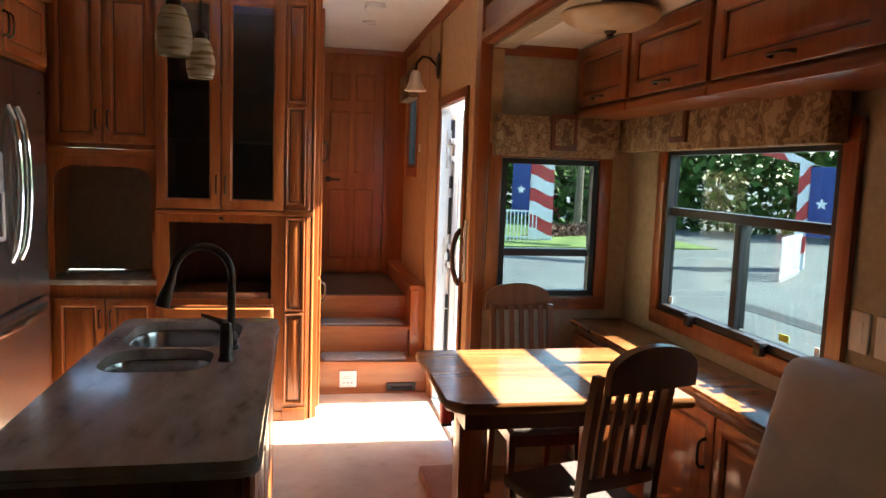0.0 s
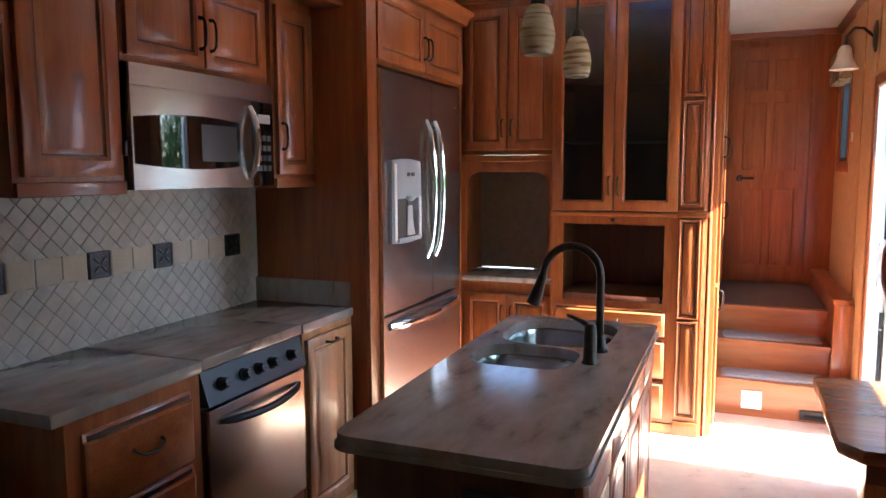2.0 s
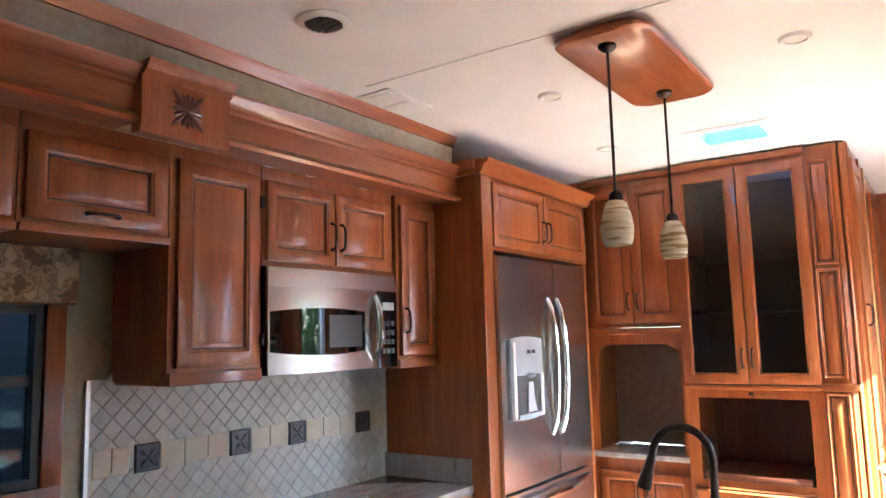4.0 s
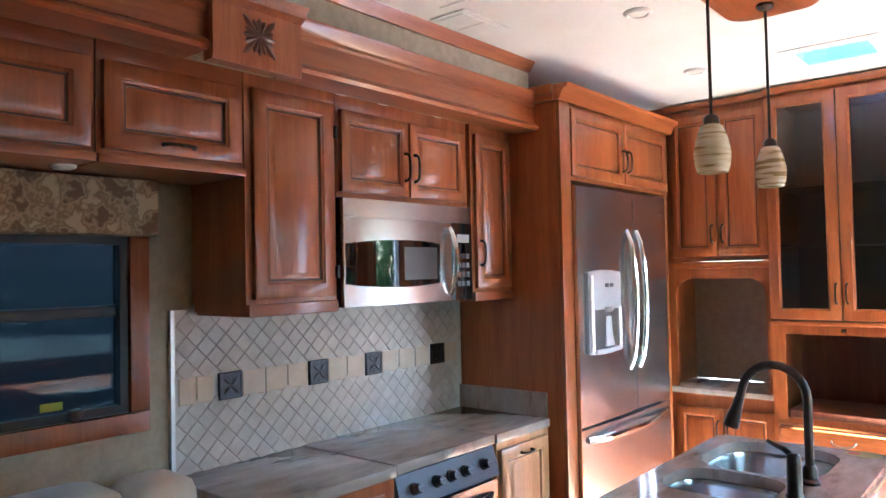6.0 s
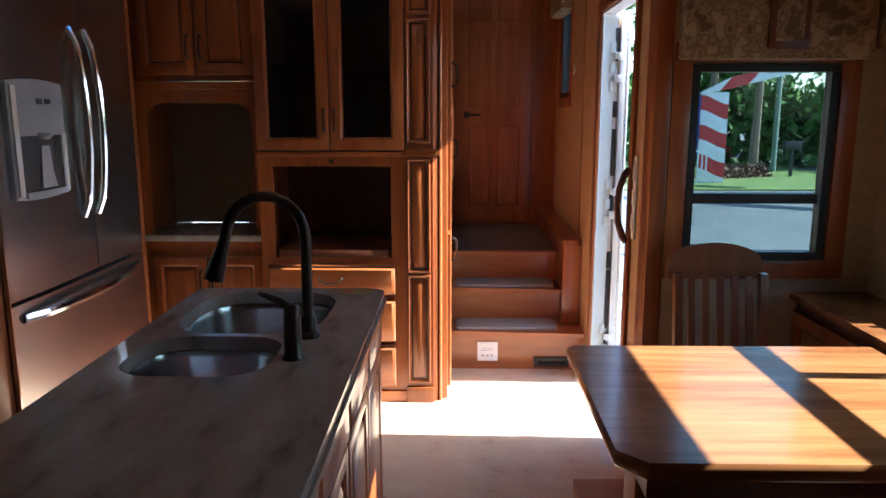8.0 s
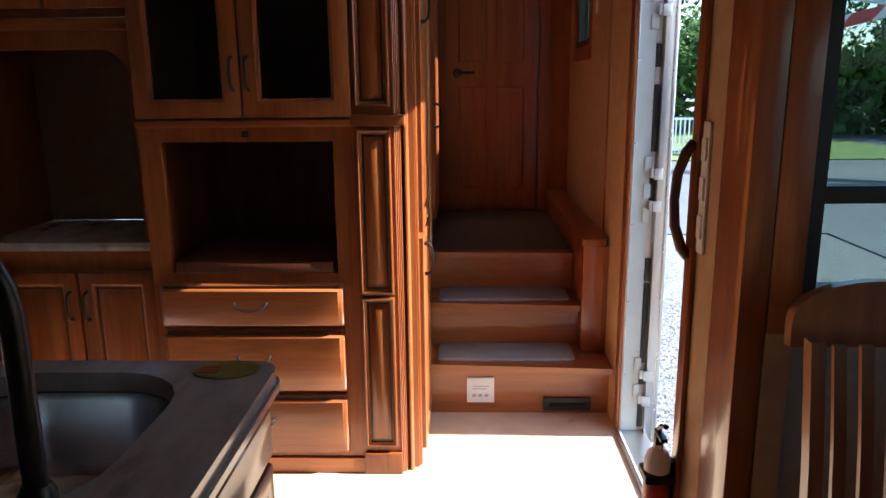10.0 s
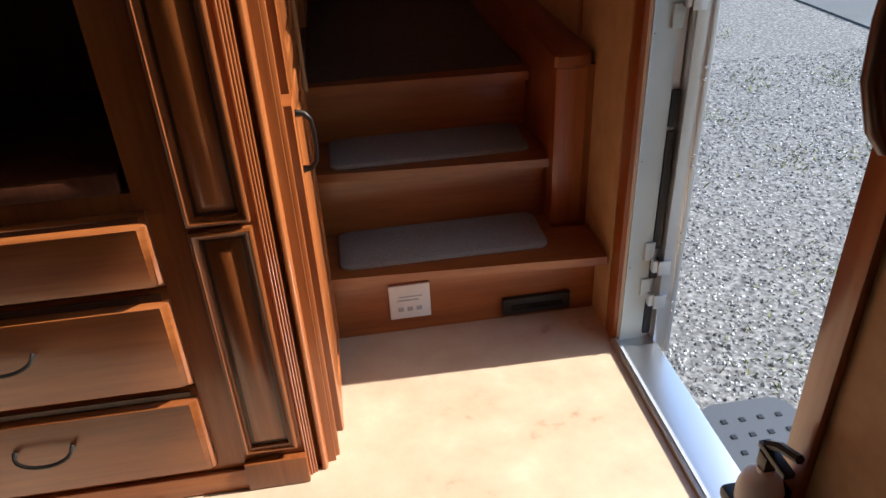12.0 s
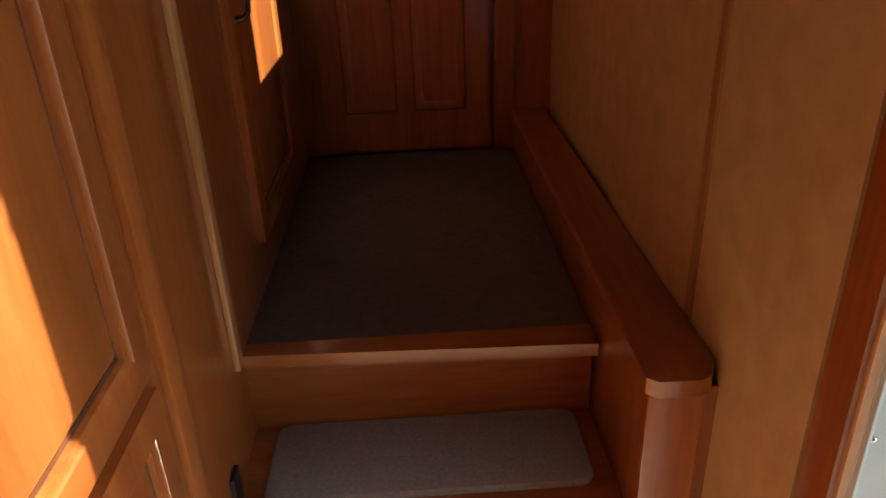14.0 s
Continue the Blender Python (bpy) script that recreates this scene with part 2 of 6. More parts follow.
def panel_door(parent, m, w, h, material=WOOD, name="door", handle=None, stile=0.055, t=0.02, panel=True, arch=0.0, glass=False):
    """A framed door: outer frame with a stepped inner edge, and a raised field. Front faces -y, lower left corner at 0,0."""
    bm = bmesh.new()
    s = min(stile, w * 0.28, h * 0.3)
    rings = []
    for d, y in ((0, 0), (0, -t + 0.003), (0.004, -t), (s - 0.012, -t), (s - 0.008, -t + 0.004), (s - 0.002, -t + 0.005), (s, -t + 0.012), (s, 0)):
        rings.append([(d, y, d), (w - d, y, d), (w - d, y, h - d), (d, y, h - d)])
    ring_loft(bm, rings + [rings[0]], True, False)
    bmesh.ops.remove_doubles(bm, verts=bm.verts, dist=1e-6)
    door = part(name, bm, material, parent, m=m)
    if panel:
        bm = bmesh.new()
        rr = []
        for d, y in ((s, 0), (s, -t + 0.013), (s + 0.006, -t + 0.013), (s + 0.022, -t + 0.003), (s + 0.026, -t + 0.001)):
            d = min(d, w / 2 - 0.004, h / 2 - 0.004)
            rr.append([(d, y, d), (w - d, y, d), (w - d, y, h - d), (d, y, h - d)])
        ring_loft(bm, rr)
        part("raised_panel", bm, material, door)
        bm = bmesh.new()
        for a, b2, c, d2 in ((s - 0.001, w - s + 0.001, s - 0.001, s + 0.006), (s - 0.001, w - s + 0.001, h - s - 0.006, h - s + 0.001)):
            box(bm, a, b2, -t + 0.0115, -t + 0.0125, c, d2)
        for a, b2 in ((s - 0.001, s + 0.006), (w - s - 0.006, w - s + 0.001)):
            box(bm, a, b2, -t + 0.0115, -t + 0.0125, s, h - s)
        part("glaze_line", bm, GLAZE, door, "dark glaze in the groove")
    if glass:
        bm = bmesh.new()
        box(bm, s - 0.004, w - s + 0.004, -0.010, -0.006, s - 0.004, h - s + 0.004)
        part("pane", bm, SMOKED, door, "smoky clear glass pane")
    if handle:
        hx, hz, hl, up = handle
        b = bar_handle(door, hx, hz, hl, up)
        b.matrix_basis = pose(hx, -t, hz)
    return door


def drawer_front(parent, m, w, h, material=WOOD, handle=True):
    """Slab front with a dark cove along its head and moulded sides."""
    bm = bmesh.new()
    k = min(0.03, h * 0.16)
    prof = [(0.0, 0.0), (-0.016, 0.0), (-0.022, 0.004), (-0.026, 0.010), (-0.026, h - k), (-0.022, h - k + 0.004), (-0.013, h - k + 0.007), (-0.010, h - 0.006), (-0.006, h), (0.0, h)]
    rings = []
    for x, pull in ((0.0, 0.55), (0.006, 0.8), (0.010, 0.8), (0.016, 1.0), (w - 0.016, 1.0), (w - 0.010, 0.8), (w - 0.006, 0.8), (w, 0.55)):
        rings.append([(x, y * pull, z) for y, z in prof])
    ring_loft(bm, rings)
    dr = part("drawer", bm, material, parent, m=m)
    part("glaze_line", boxes((0.012, w - 0.012, -0.0135, -0.009, h - k + 0.008, h - 0.007)), GLAZE, dr, "dark glaze under the lip")
    if handle:
        bm, a = bmesh.new(), 0.056
        pts = [(a * math.cos(radians(t)), -0.004 - 0.026 * math.sin(radians(t)) ** 0.5, -0.022 * math.sin(radians(t))) for t in range(0, 181, 15)]
        tube(bm, pts, [0.006] + [0.0042] * 11 + [0.006], 8)
        part("handle", bm, BRONZE, dr, "dark bronze bail pull", pose(w / 2, -0.024, h * 0.58))
    return dr


def molding(name, profile, axis, a, b, material, label="", category="trim"):
    """profile: points across the axis."""
    bm = bmesh.new()
    extrude_poly(bm, profile, axis, a, b)
    return structure(name, bm, material, label, category)


# ---- the shell ----
CEIL, XR, XL, YB, YF = 2.54, 1.78, -0.42, -1.4, 6.80
SLX, SLC, XH = -1.05, 2.25, -0.585      # kitchen slide: back wall, ceiling, header above its opening
SRX, SRC, SRY = 2.52, 2.14, 3.86   # dinette slide: side wall, ceiling, end wall
GROUND = -0.85
structure("floor", boxes((SLX - 0.1, XR + 0.02, YB, 5.27, -0.12, 0.0)), VINYL, "tan marbled vinyl floor in worn shine", "floor")
structure("floor_slide_right", boxes((1.50, SRX + 0.1, YB, SRY + 0.05, 0.004, 0.05), bevel=0.01), VINYL2, "russet vinyl floor of the dinette slide-out", "floor")
structure("ceiling", boxes((SLX - 0.1, XR + 0.12, YB, 4.13, CEIL, CEIL + 0.1), (SLX - 0.1, 0.37, 4.13, 4.49, CEIL, CEIL + 0.1), (0.73, XR + 0.12, 4.13, 4.49, CEIL, CEIL + 0.1), (SLX - 0.1, XR + 0.12, 4.49, YF + 0.1, CEIL, CEIL + 0.1)), CEILING, "white textured ceiling panels", "ceiling")
structure("wall_back", boxes((SLX - 0.1, SRX + 0.1, YB - 0.1, YB, -0.1, CEIL + 0.1)), WALLPAPER, "beige papered rear wall", "wall")
structure("wall_front", boxes((XL - 0.1, XR + 0.12, YF, YF + 0.1, -0.1, CEIL)), WOOD, "cherry panelled end wall behind stairs", "wall")
# kitchen slide
WY0, WY1, WZ0, WZ1 = 0.55, 1.74, 1.13, 1.70
structure("wall_kitchen", boxes((SLX - 0.08, SLX, YB, WY0, -0.1, CEIL), (SLX - 0.08, SLX, WY1, 4.84, -0.1, CEIL), (SLX - 0.08, SLX, WY0, WY1, -0.1, WZ0), (SLX - 0.08, SLX, WY0, WY1, WZ1, CEIL)), WALLPAPER, "pale sage papered slide-out wall", "wall")
structure("wall_header_left", boxes((XH - 0.10, XH, YB, 3.46, SLC, CEIL)), WALLPAPER, "sage papered strip above the slide-out", "wall")
structure("ceiling_slide_left", boxes((SLX, XH - 0.10, YB, 3.48, SLC, SLC + 0.05)), CEILING, "white slide-out ceiling", "ceiling")
structure("wall_left", boxes((XL - 0.66, XL - 0.58, 4.84, YF, -0.1, CEIL)), WALLPAPER, "papered outer wall behind the cabinets", "wall")
# right wall with the entry door
DY0, DY1, DZ = 4.36, 5.10, 1.94
structure("wall_right", boxes((XR, XR + 0.055, SRY - 0.02, DY0, -0.12, CEIL), (XR, XR + 0.055, DY0, DY1, DZ, CEIL), (XR, XR + 0.055, DY1, 6.05, -0.12, CEIL), (XR, XR + 0.055, 6.05, 6.45, -0.12, 1.55), (XR, XR + 0.055, 6.05, 6.45, 2.12, CEIL), (XR, XR + 0.055, 6.45, YF, -0.12, CEIL)), PANELWALL, "tan papered wall beside the entry", "wall")
structure("wall_right_header", boxes((XR, XR + 0.10, YB, SRY - 0.02, SRC - 0.02, CEIL)), WALLPAPER, "papered strip above the dinette slide-out", "wall")
# dinette slide
EX0, EX1, EZ0, EZ1 = 1.85, 2.345, 0.93, 1.605
structure("wall_slide_end", boxes((XR, EX0, SRY, SRY + 0.07, -0.1, SRC), (EX1, SRX + 0.08, SRY, SRY + 0.07, -0.1, SRC), (EX0, EX1, SRY, SRY + 0.07, -0.1, EZ0), (EX0, EX1, SRY, SRY + 0.07, EZ1, SRC)), WALLPAPER, "olive-beige papered end wall of the slide-out", "wall")
SY0, SY1, SZ0, SZ1 = 2.38, 3.46, 0.94, 1.66
structure("wall_slide_side", boxes((SRX, SRX + 0.045, YB, SY0, -0.1, SRC), (SRX, SRX + 0.045, SY1, SRY, -0.1, SRC), (SRX, SRX + 0.045, SY0, SY1, -0.1, SZ0), (SRX, SRX + 0.045, SY0, SY1, SZ1, SRC)), WALLPAPER, "olive-beige papered side wall of the slide-out", "wall")
structure("ceiling_slide_right", boxes((XR + 0.1, SRX + 0.08, YB, SRY + 0.07, SRC, SRC + 0.05)), CEILING, "white slide-out ceiling", "ceiling")

# ---- kitchen slide ----
def L(x, y, z):
    """Local front -y turned to face the aisle from the kitchen side."""
    return pose(x, y, z, 0, 0, 90)


FX = -0.53
base = thing("drawer_cabinet", pose(-0.79, 2.19, 0), "cherry base cabinet with three drawers beneath worktop", "cabinet")
part("body", boxes((-0.26, 0.26, -0.265, 0.255, 0.0, 0.838)), WOOD, base)
for z0, h in ((0.055, 0.225), (0.30, 0.25), (0.57, 0.225)):
    drawer_front(base, L(0.26, -0.215, z0), 0.42, h, WOOD_Y)
cab = thing("base_cabinet", pose(-0.79, 3.265, 0), "narrow honey-toned base cabinet with raised-panel door", "cabinet")
part("body", boxes((-0.26, 0.26, -0.205, 0.205, 0.0, 0.838)), WOOD_PALE, cab)
panel_door(cab, L(0.26, -0.19, 0.06), 0.365, 0.75, WOOD_PALE, handle=(0.18, 0.715, 0.08, False))

rng = thing("oven_range", pose(-0.79, 2.755, 0), "stainless oven range with black knob panel", "oven")
part("body", boxes((-0.25, 0.24, -0.30, 0.30, 0.05, 0.83)), BLACK, rng)
bm = bmesh.new()
extrude_poly(bm, [(0.24, 0.715), (0.285, 0.72), (0.25, 0.835), (0.20, 0.835)], "y", -0.295, 0.295)
ctl = part("control_panel", bm, BLACK, rng, "glossy black control panel")
for i, y in enumerate((-0.21, -0.09, -0.005, 0.08, 0.205)):
    bm = bmesh.new()
    lathe(bm, [(0.024, 0), (0.024, 0.008), (0.019, 0.012), (0.017, 0.03), (0.014, 0.033)], 16)
    box(bm, -0.004, 0.004, -0.018, 0.018, 0.03, 0.038)
    part("knob", bm, BLACK, ctl, "", pose(0.268, y, 0.778, 0, 73, 0))
bm = boxes((0.24, 0.278, -0.29, 0.29, 0.20, 0.705), bevel=0.008)
odoor = part("oven_door", bm, STEEL, rng, "brushed stainless oven door")
bm = bmesh.new()
pts = [(0.28 + 0.045 * math.sin(math.pi * i / 10) ** 0.6, -0.245 + 0.049 * i, 0.655 - 0.012 * math.sin(math.pi * i / 10)) for i in range(11)]
tube(bm, pts, [0.008] + [0.014] * 9 + [0.008], 8)
part("handle", bm, BLACK, odoor, "curved black oven handle")
part("lower_panel", boxes((0.22, 0.262, -0.29, 0.29, 0.055, 0.19), bevel=0.004), WOOD_Y, rng, "cherry filler panel")

top = thing("worktop", pose(-0.77, 2.66, 0.84), "taupe marbled solid-surface worktop along backsplash", "worktop")
part("slab", boxes((-0.28, 0.25, -0.78, -0.207, 0.0, 0.04), bevel=0.008), COUNTER, top)
part("slab", boxes((-0.28, 0.25, 0.395, 0.815, 0.0, 0.04), bevel=0.008), COUNTER, top)
part("stove_cover", boxes((-0.28, 0.245, -0.203, 0.391, 0.003, 0.043), bevel=0.006), COUNTER, top, "solid-surface cover over the stove")
part("side_splash", boxes((-0.28, 0.24, 0.797, 0.815, 0.042, 0.155), bevel=0.004), COUNTER, top)

# backsplash: set tiles on a grout bed
spl = structure("backsplash", boxes((SLX, SLX + 0.010, 1.90, 3.475, 0.882, 1.45)), GROUT, "grey diamond-tiled backsplash with tan and pewter border", "backsplash")
part("edge_trim", boxes((SLX, SLX + 0.018, 1.886, 1.90, 0.88, 1.45)), ALU, spl)


def tile_mesh(w, h, t=0.0042):
    bm = bmesh.new()
    ring_loft(bm, [[(y, -w / 2 + d, -h / 2 + d), (y, w / 2 - d, -h / 2 + d), (y, w / 2 - d, h / 2 - d), (y, -w / 2 + d, h / 2 - d)] for d, y in ((0, 0), (0, t * 0.6), (0.003, t))])
    bmesh.ops.recalc_face_normals(bm, faces=bm.faces)
    me = bpy.data.meshes.new("tile")
    bm.to_mesh(me), bm.free()
    return me


dia = tile_mesh(0.0545, 0.0545)
dia.materials.append(TILE)
DS = 0.0395
rows = [0.882 + DS * (k + 0.5) for k in range(6)] + [1.218 + DS * (k + 0.5) for k in range(6)]
for k, z in enumerate(rows):
    n = 19
    for i in range(n):
        y = 1.945 + 2 * DS * i + (DS if k % 2 else 0)
        if y > 3.45:
            continue
        ob = new("tile", dia)
        ob.parent = spl
        ob.matrix_basis = pose(SLX + 0.0098, y, z, 45)
acc = tile_mesh(0.098, 0.098, 0.009)
acc.materials.append(PEWTER)
tan = tile_mesh(0.098, 0.095)
tan.materials.append(TILE_TAN)
ZB = 1.166
for y in (2.12, 2.535, 2.85, 3.285):
    ob = new("accent_tile", acc)
    ob.parent = spl
    ob.matrix_basis = pose(SLX + 0.0098, y, ZB)
    tagged(ob, "dark pewter relief tile")
    bm = bmesh.new()
    for a in range(4):
        d = math.radians(45 + 90 * a)
        c, s2 = math.cos(d), math.sin(d)
        ring_loft(bm, [[(0.008, 0.006 * c - w * s2, 0.006 * s2 + w * c) for w in (-0.003, 0.003)] + [(0.012, 0.006 * c, 0.006 * s2)], [(0.008, 0.028 * c - w * s2, 0.028 * s2 + w * c) for w in (-0.009, 0.009)] + [(0.014, 0.028 * c, 0.028 * s2)], [(0.008, 0.043 * c - w * s2, 0.043 * s2 + w * c) for w in (-0.002, 0.002)] + [(0.010, 0.043 * c, 0.043 * s2)]])
    box(bm, 0.006, 0.012, -0.046, 0.046, 0.040, 0.046), box(bm, 0.006, 0.012, -0.046, 0.046, -0.046, -0.040)
    box(bm, 0.006, 0.012, -0.046, -0.040, -0.04, 0.04), box(bm, 0.006, 0.012, 0.040, 0.046, -0.04, 0.04)
    part("leaf_relief", bm, PEWTER, ob)
for y in (1.95, 2.018, 2.223, 2.327, 2.431, 2.641, 2.745, 2.956, 3.065, 3.175, 3.39):
    ob = new("border_tile", tan)
    ob.parent = spl
    ob.matrix_basis = pose(SLX + 0.0098, y, ZB)
    if y < 2.05:
        ob.scale = (1, 0.66, 1)

# wall cabinets
UX = -0.73
upA = thing("wall_cabinet", pose(-0.89, 2.175, 1.44), "tall cherry wall cabinet with one raised-panel door", "cabinet", "kitchen wall cabinets")
part("body", boxes((-0.16, 0.16, -0.195, 0.195, 0.0, 0.792)), WOOD, upA)
panel_door(upA, L(0.16, -0.17, 0.045), 0.345, 0.70, handle=None, stile=0.06)
part("light_rail", boxes((-0.14, 0.175, -0.193, 0.193, -0.012, 0.03), bevel=0.006), WOOD_Y, upA)
for z in (0.11, 0.62):
    part("hinge", boxes((0.16, 0.188, 0.178, 0.19, z, z + 0.045), bevel=0.003), BRONZE, upA, "dark bronze hinge")
upB = thing("wall_cabinet", pose(-0.89, 2.765, 1.85), "short cherry wall cabinet with two doors above microwave", "cabinet", "kitchen wall cabinets")
part("body", boxes((-0.16, 0.155, -0.385, 0.395, 0.0, 0.382)), WOOD, upB)
panel_door(upB, L(0.155, -0.37, 0.02), 0.365, 0.305, handle=(0.342, 0.12, 0.11, True), stile=0.05)
panel_door(upB, L(0.155, 0.005, 0.02), 0.365, 0.305, handle=(0.023, 0.12, 0.11, True), stile=0.05)
upC = thing("wall_cabinet", pose(-0.88, 3.325, 1.44), "narrow cherry wall cabinet beside refrigerator panel", "cabinet", "kitchen wall cabinets")
part("body", boxes((-0.17, 0.16, -0.155, 0.153, 0.0, 0.792)), WOOD, upC)
panel_door(upC, L(0.16, -0.135, 0.045), 0.27, 0.70, handle=(0.022, 0.16, 0.11, True))
part("light_rail", boxes((-0.14, 0.175, -0.153, 0.151, -0.012, 0.03), bevel=0.006), WOOD_Y, upC)

# microwave
mw = thing("microwave", pose(-0.87, 2.765, 1.44), "stainless over-range microwave with dark window", "microwave")
part("body", boxes((-0.18, 0.145, -0.38, 0.38, 0.0, 0.405)), BLACK, mw)
bm = bmesh.new()


def bowed(bm, z0, z1, y0, y1, bulge, x0, thick=0.02, n=12, sag=0.0):
    """A front panel that bows outwards along its length."""
    a, b = [], []
    for i in range(n + 1):
        u = i / n
        y, o = y0 + (y1 - y0) * u, bulge * (1 - (2 * u - 1) ** 2)
        lo, hi = z0 - sag * (1 - (2 * u - 1) ** 2), z1 + sag * (1 - (2 * u - 1) ** 2)
        a.append([(x0 - thick, y, lo), (x0 + o, y, lo), (x0 + o, y, hi), (x0 - thick, y, hi)])
    return ring_loft(bm, a)


part("vent_panel", bowed(bmesh.new(), 0.335, 0.405, -0.38, 0.38, 0.012, 0.165), STEEL, mw, "stainless vent strip")
mdoor = part("door", bowed(bmesh.new(), 0.0, 0.333, -0.38, 0.245, 0.018, 0.165), STEEL, mw, "stainless door")
part("window", bowed(bmesh.new(), 0.085, 0.235, -0.372, 0.21, 0.020, 0.167, sag=0.018), BLACKGLASS, mdoor, "black reflective glass window")
part("window_screen", bowed(bmesh.new(), 0.095, 0.225, -0.08, 0.12, 0.004, 0.1868, 0.004), mat("mesh_grey", 0.35, 0, (0.05, 0.045, 0.045))[0], mdoor, "dark grey mesh screen")
bm = bmesh.new()
tube(bm, [(0.17 + 0.038 * math.sin(math.pi * i / 10) ** 0.7, 0.225, 0.03 + 0.028 * i) for i in range(11)], 0.012, 8)
part("handle", bm, CHROME, mdoor, "arched chrome handle")
ctl = part("control_panel", bowed(bmesh.new(), 0.0, 0.333, 0.248, 0.38, 0.004, 0.168), BLACKGLASS, mw, "black touch panel")
part("display", boxes((0.168, 0.1735, 0.275, 0.355, 0.25, 0.285)), GREY, ctl)
for i in range(4):
    for j in range(3):
        part("button", boxes((0.168, 0.1745, 0.272 + 0.03 * j, 0.294 + 0.03 * j, 0.06 + 0.04 * i, 0.082 + 0.04 * i)), mat("button_grey", 0.4, 0, (0.06, 0.06, 0.065))[0] if i + j == 0 else bpy.data.materials["button_grey"], ctl)

# soffit, fascia and corbel of the slide-out
structure("soffit_panel", boxes((SLX + 0.002, XH - 0.102, YB + 0.01, 3.478, SLC - 0.016, SLC - 0.002)), WALLPAPER, "pale sage soffit above the wall cabinets", "trim")
FAS = [(XH + a, 2.218 + b) for a, b in ((-0.10, 0.0), (0.030, 0.0), (0.040, 0.012), (0.032, 0.026), (0.016, 0.036), (0.012, 0.112), (0.022, 0.120), (0.024, 0.130), (0.036, 0.138), (0.040, 0.150), (0.052, 0.160), (0.056, 0.172), (0.002, 0.172), (0.0, 0.045), (-0.10, 0.028))]
molding("fascia", FAS, "y", 2.067, 3.478, WOOD_Y, "stepped cherry fascia over the kitchen slide-out")
molding("fascia_sofa", FAS, "y", YB, 1.743, WOOD_Y, "stepped cherry fascia over the sofa slide-out")
molding("crown_left", [(XH, CEIL), (XH, CEIL - 0.045), (XH + 0.012, CEIL - 0.045), (XH + 0.02, CEIL - 0.03), (XH + 0.035, CEIL - 0.012), (XH + 0.04, CEIL)], "y", YB, 3.46, WOOD_Y, "cherry crown strip at the ceiling")
corb = thing("corbel", pose(XH, 1.905, 2.19), "cherry corbel block with carved dark leaf", "corbel")
bm = bmesh.new()
extrude_poly(bm, [(0.0, 0.0), (0.045, 0.0), (0.05, 0.015), (0.05, 0.17), (0.075, 0.185), (0.08, 0.20), (0.095, 0.215), (0.0, 0.215)], "y", -0.16, 0.16)
part("block", bm, WOOD, corb)
bm = bmesh.new()
for k in range(16):
    a = math.tau * k / 16
    c, s2 = math.cos(a), math.sin(a)
    r = 0.058 / max(abs(c), abs(s2)) * (1.0 if k % 2 == 0 else 0.88)
    ring_loft(bm, [[(0.049, -w * s2, 0.095 + w * c) for w in (-0.005, 0.005)] + [(0.054, 0, 0.095)], [(0.049, 0.75 * r * c - w * s2, 0.095 + 0.75 * r * s2 + w * c) for w in (-0.012, 0.012)] + [(0.056, 0.75 * r * c, 0.095 + 0.75 * r * s2)], [(0.049, r * c - w * s2, 0.095 + r * s2 + w * c) for w in (-0.004, 0.004)] + [(0.051, r * c, 0.095 + r * s2)]])
part("carved_leaf", bm, WOOD_DARK, corb, "dark carved leaf rosette")
for i, y in enumerate((2.40, 2.62, 2.95)):
    spot = thing("soffit_light", pose(-0.70, y, SLC - 0.016), "small unlit round soffit spotlight", "light", "soffit lights")
    bm = bmesh.new()
    lathe(bm, [(0.035, 0), (0.035, -0.004), (0.028, -0.008)], 20)
    part("trim_ring", bm, WHITE, spot)
    bm = bmesh.new()
    lathe(bm, [(0.024, -0.006), (0.022, -0.0095)], 16)
    part("lens", bm, LAMP, spot)

# overhead cabinets above the sofa, and its window
for k, (y0, y1) in enumerate(((1.50, 1.975), (0.78, 1.495), (0.06, 0.775))):
    oh = thing("overhead_cabinet", pose(-0.89, (y0 + y1) / 2, 1.89), "cherry overhead cabinet with lift-up raised panel", "cabinet", "overhead cabinets above sofa")
    h = (y1 - y0) / 2
    part("body", boxes((-0.16, 0.16, -h, h, 0.0, 0.342)), WOOD_Y, oh)
    panel_door(oh, L(0.16, -h + 0.015, 0.035), 2 * h - 0.03, 0.25, WOOD, handle=(h - 0.015, 0.03, 0.10, False), stile=0.06)
    part("light_rail", boxes((-0.16, 0.178, -h, h, -0.004, 0.022), bevel=0.006), WOOD_Y, oh)
    puck = thing("puck_light", pose(-0.836, (y0 + y1) / 2 - (0.28 if k == 0 else 0.0), 1.886), "small round unlit puck light under overhead cabinet", "light", "puck lights")
    bm = bmesh.new()
    lathe(bm, [(0.034, 0.0), (0.034, -0.006), (0.028, -0.011)], 20)
    part("rim", bm, WHITE, puck)
    bm = bmesh.new()
    lathe(bm, [(0.024, -0.009), (0.021, -0.013)], 16)
    part("lens", bm, LAMP, puck)


